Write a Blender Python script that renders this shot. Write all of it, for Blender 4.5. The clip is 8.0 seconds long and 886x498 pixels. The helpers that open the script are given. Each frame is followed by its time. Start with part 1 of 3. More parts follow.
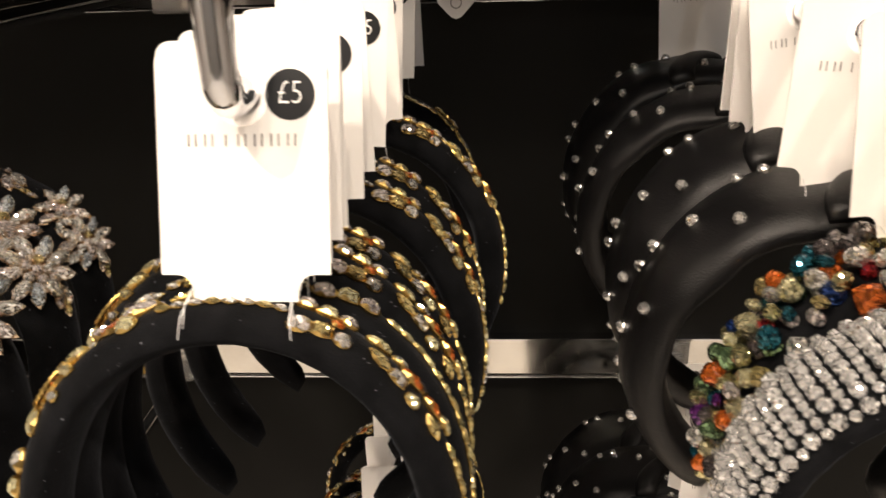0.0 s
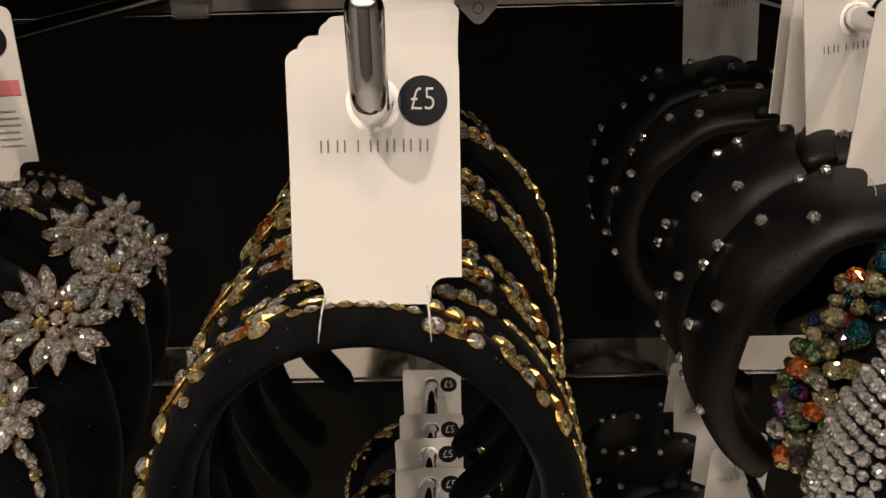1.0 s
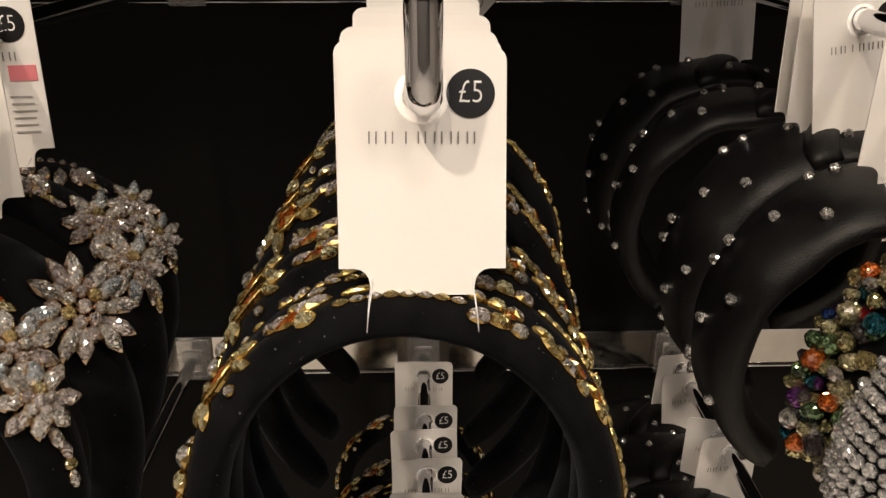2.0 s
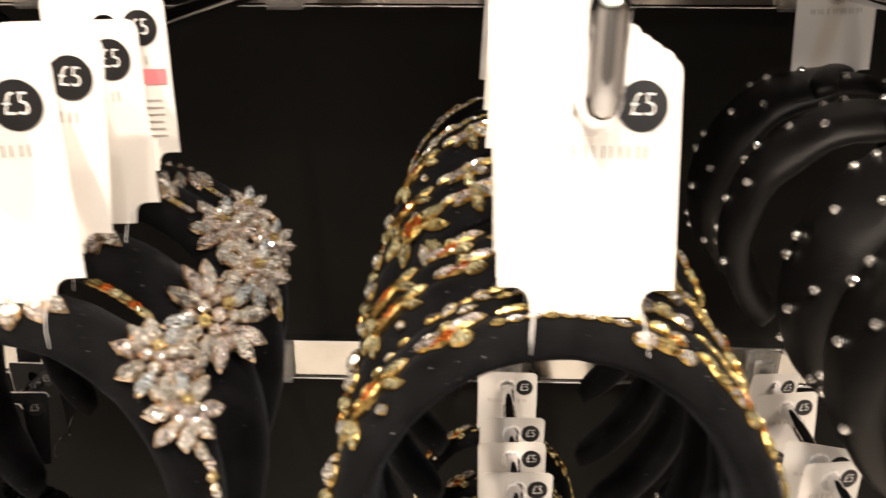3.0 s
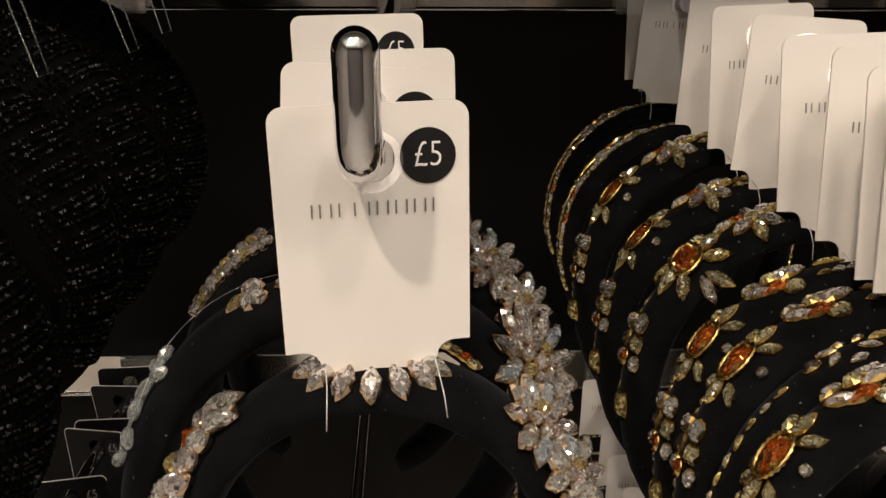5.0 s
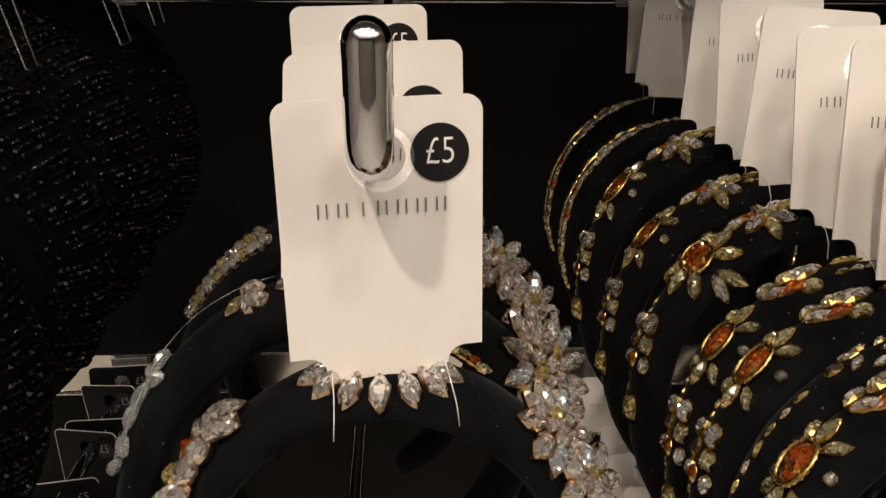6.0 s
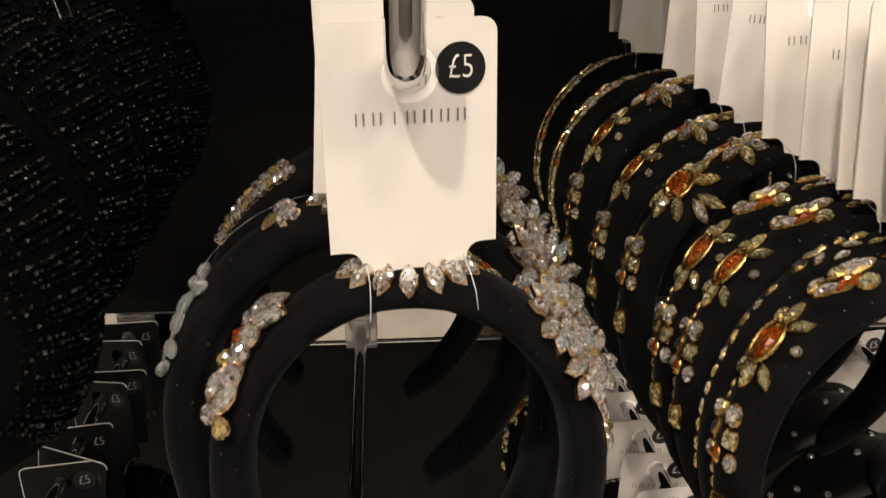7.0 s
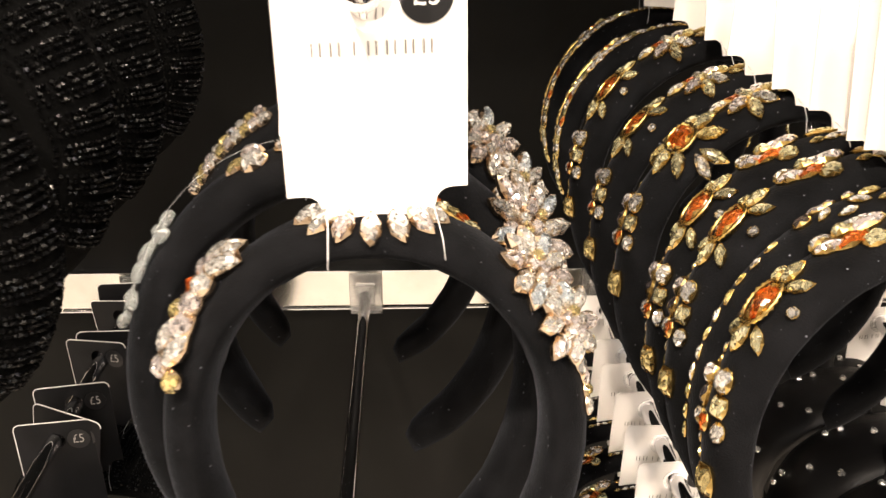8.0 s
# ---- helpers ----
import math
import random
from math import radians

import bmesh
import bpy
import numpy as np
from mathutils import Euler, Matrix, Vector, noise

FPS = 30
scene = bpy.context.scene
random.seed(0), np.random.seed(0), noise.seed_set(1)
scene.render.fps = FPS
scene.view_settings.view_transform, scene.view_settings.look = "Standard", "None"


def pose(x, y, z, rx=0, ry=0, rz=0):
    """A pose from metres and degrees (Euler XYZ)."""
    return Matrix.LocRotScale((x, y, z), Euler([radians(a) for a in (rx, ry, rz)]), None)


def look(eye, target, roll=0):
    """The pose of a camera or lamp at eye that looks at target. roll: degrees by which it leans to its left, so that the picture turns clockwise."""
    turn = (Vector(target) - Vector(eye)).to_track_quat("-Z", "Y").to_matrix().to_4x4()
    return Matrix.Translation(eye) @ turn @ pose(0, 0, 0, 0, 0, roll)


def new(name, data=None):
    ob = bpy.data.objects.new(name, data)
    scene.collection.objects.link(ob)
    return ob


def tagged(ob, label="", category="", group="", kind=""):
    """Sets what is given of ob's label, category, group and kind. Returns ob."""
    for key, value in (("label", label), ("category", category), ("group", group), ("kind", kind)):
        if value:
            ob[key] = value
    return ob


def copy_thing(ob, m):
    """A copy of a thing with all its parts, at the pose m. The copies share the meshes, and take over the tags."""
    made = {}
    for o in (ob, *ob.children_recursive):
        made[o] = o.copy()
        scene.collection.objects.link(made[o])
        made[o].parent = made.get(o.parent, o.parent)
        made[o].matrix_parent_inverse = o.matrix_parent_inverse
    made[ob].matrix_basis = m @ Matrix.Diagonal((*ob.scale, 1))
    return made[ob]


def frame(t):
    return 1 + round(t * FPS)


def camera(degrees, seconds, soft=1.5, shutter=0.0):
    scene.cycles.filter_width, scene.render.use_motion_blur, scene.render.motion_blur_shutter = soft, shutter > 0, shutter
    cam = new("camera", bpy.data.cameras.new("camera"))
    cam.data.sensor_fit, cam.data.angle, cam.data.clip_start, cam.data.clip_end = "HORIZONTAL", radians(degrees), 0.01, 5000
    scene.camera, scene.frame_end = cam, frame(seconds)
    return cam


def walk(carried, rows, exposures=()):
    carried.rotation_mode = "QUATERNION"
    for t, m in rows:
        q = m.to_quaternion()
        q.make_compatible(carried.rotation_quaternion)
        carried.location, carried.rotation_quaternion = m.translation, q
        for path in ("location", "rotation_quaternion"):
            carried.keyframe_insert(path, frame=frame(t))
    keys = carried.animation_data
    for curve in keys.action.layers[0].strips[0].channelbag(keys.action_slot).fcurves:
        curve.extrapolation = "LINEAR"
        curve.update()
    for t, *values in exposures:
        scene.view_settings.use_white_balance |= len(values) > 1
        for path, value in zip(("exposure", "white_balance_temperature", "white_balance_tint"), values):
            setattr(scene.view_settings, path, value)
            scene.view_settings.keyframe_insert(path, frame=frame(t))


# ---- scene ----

# ---- camera ----
cam = camera(57.6, 8.0, soft=1.4, shutter=0.4)
PATH = [
    (0, (0.028, -0.004, 1.411), (-0.096, 1.86, 0.694), -1.8),
    (0.5, (-0.006, -0.004, 1.416), (-0.09, 1.866, 0.711), -1.4),
    (1, (-0.022, -0.011, 1.414), (-0.047, 1.858, 0.703), -1.5),
    (2.3, (-0.048, -0.014, 1.415), (0.018, 1.847, 0.686), 0.2),
    (2.5, (-0.048, -0.01, 1.412), (-0.014, 1.854, 0.688), 0.6),
    (3, (-0.079, -0.003, 1.415), (-0.14, 1.861, 0.695), 0.1),
    (3.5, (-0.141, 0.004, 1.423), (-0.205, 1.87, 0.707), -0.7),
    (4, (-0.18, 0.006, 1.428), (-0.2, 1.868, 0.699), -0.4),
    (4.5, (-0.199, 0.01, 1.425), (-0.168, 1.87, 0.691), 0.0),
    (5.8, (-0.216, 0.03, 1.428), (-0.121, 1.871, 0.652), 0.6),
    (6, (-0.215, 0.029, 1.424), (-0.122, 1.875, 0.66), 0.5),
    (6.5, (-0.218, 0.017, 1.422), (-0.102, 1.855, 0.641), 0.6),
    (7, (-0.229, -0.008, 1.415), (-0.084, 1.819, 0.613), 0.4),
    (7.5, (-0.23, -0.023, 1.412), (-0.078, 1.792, 0.587), 0.6),
    (8, (-0.211, 0.004, 1.401), (-0.132, 1.807, 0.539), 0.5),
]
EXPOSURES = [(0.0, 0.85), (0.25, 0.35), (0.5, -0.42), (1.2, -0.42), (2.3, 0.0), (2.6, 0.0), (2.9, 1.15), (3.2, 1.1), (3.5, 0.15),
             (4.0, -0.38), (4.5, -0.27), (6.5, -0.22), (7.0, 0.05), (7.4, 1.05), (8.0, 1.6)]
walk(cam, [(t, look(eye, target, roll)) for t, eye, target, roll in PATH], EXPOSURES)

# ---- light ----
world = bpy.data.worlds.new("shop_air")
world.use_nodes = True
world.node_tree.nodes["Background"].inputs[0].default_value = (1.0, 0.9, 0.8, 1)
world.node_tree.nodes["Background"].inputs[1].default_value = 0.02
scene.world = world


def lamp(name, eye, target, size, power, colour, spread=120):
    data = bpy.data.lights.new(name, "AREA")
    data.shape, data.size, data.energy, data.color, data.spread = "DISK", size, power, colour, radians(spread)
    ob = new(name, data)
    ob.matrix_world = look(eye, target)
    return ob


WARM = (1.0, 0.84, 0.68)
COOL = (0.86, 0.93, 1.0)
lamp("ceiling_spot_lamp", (-0.75, -0.70, 3.0), (-0.15, -0.06, 1.35), 0.09, 2.0, WARM, 44)
LAMPS = [((0.85, -0.80, 3.0), 0.08, 5.2, WARM), ((-1.9, -0.75, 3.0), 0.08, 4.4, WARM), ((0.1, -0.50, 3.0), 0.06, 3.4, WARM), ((2.0, -0.8, 3.0), 0.08, 5.2, WARM), ((-0.30, -1.20, 3.0), 0.08, 3.4, WARM)]
for eye, size, power, colour in LAMPS:
    lamp("ceiling_spot_lamp", eye, (-0.1 + 0.25 * eye[0], 0.1, 1.2), size, power, colour)
# Added unseen lamps: they brighten floor and walls and give the stones sparkle.
DOWN = [((-2.4 + 0.95 * i + 0.3 * (j % 2), -1.75 - 0.85 * j, 3.0), 6.0, (WARM, COOL)[(i + j) % 3 == 0]) for j in range(3) for i in range(5)]
for eye, power, colour in DOWN:
    lamp("added_fill_lamp", eye, (eye[0], eye[1] - 0.01, 0.0), 0.08, power, colour, 130)


# ---- materials ----
def material(name, colour, rough=0.5, metal=0.0, vary=0.12, scale=60.0, bump=0.0, bump_scale=400.0, sheen=0.0, coat=0.0,
             transmission=0.0, ior=1.5, speck=0.0, facet=0.0, facet_scale=500.0, by_object=0.0, specular=0.5):
    m = bpy.data.materials.new(name)
    m.use_nodes = True
    nt = m.node_tree
    p = nt.nodes["Principled BSDF"]
    link = nt.links.new
    p.inputs["Roughness"].default_value = rough
    p.inputs["Metallic"].default_value = metal
    p.inputs["IOR"].default_value = ior
    p.inputs["Specular IOR Level"].default_value = specular
    p.inputs["Transmission Weight"].default_value = transmission
    p.inputs["Coat Weight"].default_value = coat
    p.inputs["Coat Roughness"].default_value = 0.08
    if sheen:
        p.inputs["Sheen Weight"].default_value = sheen
        p.inputs["Sheen Roughness"].default_value = 0.35
        p.inputs["Sheen Tint"].default_value = (0.7, 0.75, 0.9, 1)
    tc = nt.nodes.new("ShaderNodeTexCoord")
    n = nt.nodes.new("ShaderNodeTexNoise")
    n.inputs["Scale"].default_value, n.inputs["Detail"].default_value = scale, 5
    link(tc.outputs["Object"], n.inputs["Vector"])
    ramp = nt.nodes.new("ShaderNodeMapRange")
    ramp.inputs["From Min"].default_value, ramp.inputs["From Max"].default_value = 0.3, 0.7
    ramp.inputs["To Min"].default_value, ramp.inputs["To Max"].default_value = 1 - vary, 1 + vary
    link(n.outputs["Fac"], ramp.inputs["Value"])
    val = ramp.outputs["Result"]
    if by_object:
        info = nt.nodes.new("ShaderNodeObjectInfo")
        r2 = nt.nodes.new("ShaderNodeMapRange")
        r2.inputs["To Min"].default_value, r2.inputs["To Max"].default_value = 1 - by_object, 1 + by_object
        link(info.outputs["Random"], r2.inputs["Value"])
        mul = nt.nodes.new("ShaderNodeMath")
        mul.operation = "MULTIPLY"
        link(val, mul.inputs[0])
        link(r2.outputs["Result"], mul.inputs[1])
        val = mul.outputs[0]
    if speck:
        n3 = nt.nodes.new("ShaderNodeTexNoise")
        n3.inputs["Scale"].default_value, n3.inputs["Detail"].default_value = 700, 1
        link(tc.outputs["Object"], n3.inputs["Vector"])
        r3 = nt.nodes.new("ShaderNodeMapRange")
        r3.inputs["From Min"].default_value, r3.inputs["From Max"].default_value = 0.76, 0.82
        r3.inputs["To Max"].default_value = speck
        link(n3.outputs["Fac"], r3.inputs["Value"])
        plus = nt.nodes.new("ShaderNodeMath")
        link(val, plus.inputs[0])
        link(r3.outputs["Result"], plus.inputs[1])
        val = plus.outputs[0]
    mix = nt.nodes.new("ShaderNodeVectorMath")
    mix.operation = "SCALE"
    mix.inputs[0].default_value = colour
    link(val, mix.inputs["Scale"])
    link(mix.outputs["Vector"], p.inputs["Base Color"])
    if bump:
        b = nt.nodes.new("ShaderNodeBump")
        b.inputs["Strength"].default_value, b.inputs["Distance"].default_value = bump, 0.0006
        n2 = nt.nodes.new("ShaderNodeTexNoise")
        n2.inputs["Scale"].default_value, n2.inputs["Detail"].default_value = bump_scale, 4
        link(tc.outputs["Object"], n2.inputs["Vector"])
        link(n2.outputs["Fac"], b.inputs["Height"])
        link(b.outputs["Normal"], p.inputs["Normal"])
    if facet:
        geo = nt.nodes.new("ShaderNodeNewGeometry")
        v = nt.nodes.new("ShaderNodeTexVoronoi")
        v.inputs["Scale"].default_value = facet_scale
        link(geo.outputs["Position"], v.inputs["Vector"])
        sub = nt.nodes.new("ShaderNodeVectorMath")
        sub.operation = "SUBTRACT"
        link(v.outputs["Color"], sub.inputs[0])
        sub.inputs[1].default_value = (0.5, 0.5, 0.5)
        sc = nt.nodes.new("ShaderNodeVectorMath")
        sc.operation = "SCALE"
        link(sub.outputs["Vector"], sc.inputs[0])
        sc.inputs["Scale"].default_value = facet
        add = nt.nodes.new("ShaderNodeVectorMath")
        link(geo.outputs["Normal"], add.inputs[0])
        link(sc.outputs["Vector"], add.inputs[1])
        nor = nt.nodes.new("ShaderNodeVectorMath")
        nor.operation = "NORMALIZE"
        link(add.outputs["Vector"], nor.inputs[0])
        link(nor.outputs["Vector"], p.inputs["Normal"])
    return m


VELVET = material("black_velvet", (0.0036, 0.0037, 0.0043), 0.9, vary=0.5, scale=90, bump=0.5, bump_scale=1500, sheen=0.055, specular=0.06, speck=40.0)
LEATHER = material("black_faux_leather", (0.0036, 0.0034, 0.0037), 0.40, vary=0.25, scale=40, bump=0.5, bump_scale=1100, specular=0.28)
PANEL = material("black_laminate", (0.0064, 0.0062, 0.0056), 0.5, vary=0.35, scale=6, bump=0.08, bump_scale=300, specular=0.10)
CARD = material("white_card", (0.80, 0.77, 0.74), 0.55, vary=0.02, scale=30, bump=0.05, bump_scale=700)
CARD_BLACK = material("black_card", (0.007, 0.007, 0.008), 0.5, vary=0.2, specular=0.2)
PALE_INK = material("pale_grey_print", (0.42, 0.40, 0.38), 0.5, vary=0.1)
INK = material("black_sticker", (0.008, 0.008, 0.009), 0.35, vary=0.1)
WHITE_INK = material("white_print", (0.85, 0.84, 0.82), 0.5, vary=0.02)
GREY_INK = material("grey_foil_print", (0.26, 0.24, 0.22), 0.35, metal=0.4, vary=0.1)
PINK = material("pink_sticker", (0.75, 0.22, 0.25), 0.5, vary=0.05)
CHROME = material("chrome", (0.72, 0.72, 0.74), 0.07, metal=1.0, vary=0.03, scale=80)
# Steel tone is mottled to stand in for patchy reflections along the rail.
STEEL = material("polished_steel", (0.74, 0.71, 0.66), 0.11, metal=1.0, vary=0.14, scale=22, bump=0.06, bump_scale=30)
GOLD = material("gold_plating", (0.62, 0.43, 0.15), 0.25, metal=1.0, vary=0.15, scale=300)
ROSE = material("rose_gold_plating", (0.72, 0.56, 0.40), 0.22, metal=1.0, vary=0.15, scale=300)
SILVER = material("silver_plating", (0.75, 0.74, 0.72), 0.2, metal=1.0, vary=0.1, scale=300)
CLEARPL = material("clear_plastic", (0.95, 0.95, 0.95), 0.12, vary=0.02, transmission=0.9, ior=1.45)
MILKY = material("milky_plastic", (0.74, 0.77, 0.76), 0.12, vary=0.25, transmission=0.85, ior=1.45)
FIBRE = material("clear_fibre", (0.85, 0.85, 0.85), 0.2, vary=0.05, transmission=0.15)
BEAD = material("black_glass_bead", (0.0016, 0.0016, 0.0018), 0.30, vary=0.2, by_object=0.3, specular=0.10)
KNIT = material("black_knit", (0.0022, 0.0022, 0.0022), 0.9, vary=0.3, bump=0.6, bump_scale=900, specular=0.05)
SPARK = material("bright_black_bead", (0.05, 0.05, 0.06), 0.12, vary=0.2, specular=0.8)


def gem_material(name, colour, metal=0.66, by=0.35, facet=1.3, scale=720):
    return material(name, colour, 0.05, metal=metal, vary=0.2, scale=500, facet=facet, facet_scale=scale, by_object=by, coat=0.5, transmission=0.6, ior=1.55)


CRYSTAL = gem_material("clear_crystal", (0.99, 0.96, 0.90))
# Clear crystal too; its iridescent sheen is put in as a blue tint.
ICE = gem_material("sheen_tinted_crystal", (0.80, 0.90, 0.99))
PALE = gem_material("pale_pink_crystal", (0.92, 0.83, 0.81))
YELLOW = gem_material("pale_yellow_stone", (0.94, 0.86, 0.52))
GOLDST = gem_material("golden_stone", (0.84, 0.68, 0.30))
AMBER = gem_material("orange_stone", (0.86, 0.20, 0.03), metal=0.6)
TEAL = gem_material("teal_stone", (0.02, 0.16, 0.22), metal=0.75)
BLUE = gem_material("blue_stone", (0.03, 0.08, 0.30), metal=0.75)
GREEN = gem_material("green_stone", (0.22, 0.36, 0.18), metal=0.75)
PURPLE = gem_material("purple_stone", (0.20, 0.04, 0.28), metal=0.75)
RED = gem_material("red_stone", (0.50, 0.02, 0.03), metal=0.75)
OLIVE = gem_material("olive_stone", (0.66, 0.60, 0.30), metal=0.8)
SMOKE = gem_material("smoky_stone", (0.12, 0.10, 0.10), metal=0.5)
PAVE = gem_material("pave_crystal", (0.94, 0.92, 0.90), facet=0.7)


# ---- mesh helpers ----
def mesh_from(name, bm, mat, smooth=True):
    me = bpy.data.meshes.new(name)
    bm.to_mesh(me)
    bm.free()
    me.materials.append(mat)
    if smooth:
        for f in me.polygons:
            f.use_smooth = True
    return me


def part(name, bm, mat, parent=None, label="", smooth=True):
    ob = new(name, bm if isinstance(bm, bpy.types.Mesh) else mesh_from(name, bm, mat, smooth))
    ob.parent = parent
    if label:
        ob["label"] = label
    return ob


def thing(name, m, label, category, group="", kind=""):
    ob = new(name)
    ob.empty_display_size = 0.01
    ob.matrix_world = m
    return tagged(ob, label, category, group, kind)


def box(bm, lo, hi, bevel=0.0):
    r = bmesh.ops.create_cube(bm, size=1)
    c, s = (Vector(lo) + Vector(hi)) / 2, Vector(hi) - Vector(lo)
    for v in r["verts"]:
        v.co = Vector((v.co.x * s.x, v.co.y * s.y, v.co.z * s.z)) + c
    if bevel:
        es = list({e for v in r["verts"] for e in v.link_edges})
        bmesh.ops.bevel(bm, geom=es, offset=bevel, segments=2, profile=0.5, affect="EDGES")
    return bm


def tube(bm, pts, radius, sides=12, round_end=False, taper=None):
    """A tube swept along points; the last end may be rounded."""
    pts = [Vector(p) for p in pts]
    rad = [radius * (taper(i / (len(pts) - 1)) if taper else 1) for i in range(len(pts))]
    if round_end:
        d = (pts[-1] - pts[-2]).normalized()
        base = pts[-1]
        for k in range(1, 6):
            a = k / 5 * math.pi / 2
            pts.append(base + d * radius * math.sin(a))
            rad.append(max(radius * math.cos(a), radius * 0.04))
    rings = []
    side = None
    for i, p in enumerate(pts):
        d = (pts[min(i + 1, len(pts) - 1)] - pts[max(i - 1, 0)]).normalized()
        if side is None:
            side = d.orthogonal().normalized()
        side = (side - d * side.dot(d)).normalized()
        up = d.cross(side)
        rings.append([bm.verts.new(p + (side * math.cos(a) + up * math.sin(a)) * rad[i]) for a in (2 * math.pi * k / sides for k in range(sides))])
    for a, b in zip(rings, rings[1:]):
        for k in range(sides):
            bm.faces.new((a[k], a[(k + 1) % sides], b[(k + 1) % sides], b[k]))
    bm.faces.new(rings[0][::-1])
    bm.faces.new(rings[-1])
    return bm


# ---- stones ----
def outline(kind, n=10):
    pts = []
    for k in range(n):
        a = 2 * math.pi * k / n
        c, s = math.cos(a), math.sin(a)
        if kind == "marquise":
            x = c
            y = math.copysign((1 - abs(c) ** 1.7) ** 0.9, s) if abs(s) > 1e-6 else 0.0
        elif kind == "rect":
            q = max(abs(c), abs(s))
            x, y = c / q, s / q
            if abs(abs(x) - abs(y)) < 1e-3:
                x, y = x * 0.86, y * 0.86
        else:
            x, y = c, s
        pts.append((x * 0.5, y * 0.5))
    return pts


def add_gem(bm, kind, m, n=10):
    """A cut stone one unit long, wide and high: girdle, crown and table, closed below."""
    o = outline(kind, n)
    levels = [(0.82, -0.12), (1.0, 0.22), (0.86, 0.52), (0.5, 0.86)]
    rings = [[bm.verts.new(m @ Vector((x * s, y * s, z))) for x, y in o] for s, z in levels]
    for a, b in zip(rings, rings[1:]):
        for k in range(n):
            bm.faces.new((a[k], a[(k + 1) % n], b[(k + 1) % n], b[k]))
    bm.faces.new(rings[0][::-1])
    top = bm.verts.new(m @ Vector((0, 0, 0.95)))
    for k in range(n):
        bm.faces.new((rings[-1][k], rings[-1][(k + 1) % n], top))


GEMS = {}


def gem_mesh(kind, mat):
    key = (kind, mat.name)
    if key not in GEMS:
        bm = bmesh.new()
        add_gem(bm, kind, Matrix.Identity(4), 8 if kind in ("rect", "round") else 10)
        GEMS[key] = mesh_from("stone", bm, mat, smooth=False)
    return GEMS[key]


# ---- headbands ----
class Band:
    """The form of a headband: a nearly closed ring in the x-z plane, its width along y."""

    def __init__(self, a=0.074, up=0.074, low=0.076, w_top=0.030, w_tip=0.014, thick=0.010, tip=152, bulge=0.0):
        self.a, self.up, self.low, self.w_top, self.w_tip, self.thick, self.tip, self.bulge = a, up, low, w_top, w_tip, thick, radians(tip), bulge

    def width(self, th):
        f = min(1.0, abs(th) / self.tip)
        w = self.w_top + (self.w_tip - self.w_top) * f ** 1.6
        return w * (1 + self.bulge * math.exp(-(th / 0.5) ** 2))

    def at(self, deg, s, h=0.0):
        """Point, outward normal and tangent (towards +x over the top) on the outer face; s across, -0.5 front to 0.5 back."""
        return self.at_rad(radians(deg), s, h)

    def at_rad(self, th, s, h=0.0):
        b = self.up if abs(th) < math.pi / 2 else self.low
        p = Vector((self.a * math.sin(th), 0, b * math.cos(th)))
        t = Vector((self.a * math.cos(th), 0, -b * math.sin(th))).normalized()
        n = Vector((-t.z, 0, t.x))
        q = max(0.0, 1 - (2 * s) ** 2)
        arch = self.thick * (q ** 0.5 - 1)
        nn = (n + Vector((0, 1, 0)) * (2 * s) * min(1.5, 4 * self.thick / self.width(th)) * 0.8).normalized()
        return p + Vector((0, s * self.width(th), 0)) + n * (arch * 0.75) + nn * h, nn, t

    def body(self, seg=72, cs=16, ruffle=0.0, seed=0):
        bm = bmesh.new()
        rings = []
        for i in range(seg + 1):
            th = -self.tip + 2 * self.tip * i / seg
            end = min(1.0, math.sqrt(max(0.0, 1 - (abs(th / self.tip)) ** 14)) + 0.12)
            b = self.up if abs(th) < math.pi / 2 else self.low
            p = Vector((self.a * math.sin(th), 0, b * math.cos(th)))
            t = Vector((self.a * math.cos(th), 0, -b * math.sin(th))).normalized()
            n = Vector((-t.z, 0, t.x))
            ring = []
            for k in range(cs):
                u = 2 * math.pi * k / cs
                y, h = math.cos(u) * 0.5 * self.width(th) * end, math.sin(u)
                off = (self.thick * 0.75 * (h - 1) if h > 0 else self.thick * (0.3 * h - 0.75))
                w = noise.noise(Vector((th * 2.2, y * 60, seed))) * ruffle + noise.noise(Vector((th * 9, y * 200, seed + 7))) * 0.0004
                ring.append(bm.verts.new(p + Vector((0, y, 0)) + n * (off * (0.55 + 0.45 * end) + w)))
            rings.append(ring)
        for a, c in zip(rings, rings[1:]):
            for k in range(cs):
                bm.faces.new((a[k], c[k], c[(k + 1) % cs], a[(k + 1) % cs]))
        bm.faces.new(rings[0])
        bm.faces.new(rings[-1][::-1])
        bmesh.ops.recalc_face_normals(bm, faces=bm.faces)
        return bm

    def seat(self, deg, s, rot, h=0.0):
        """The frame on which a stone sits: x along the band turned by rot, z outwards."""
        p, n, t = self.at(deg, s, h)
        x = (t - n * t.dot(n)).normalized()
        y = n.cross(x)
        m = Matrix((x, y, n)).transposed().to_4x4()
        return Matrix.Translation(p) @ m @ pose(0, 0, 0, 0, 0, rot)


SETTINGS = {}


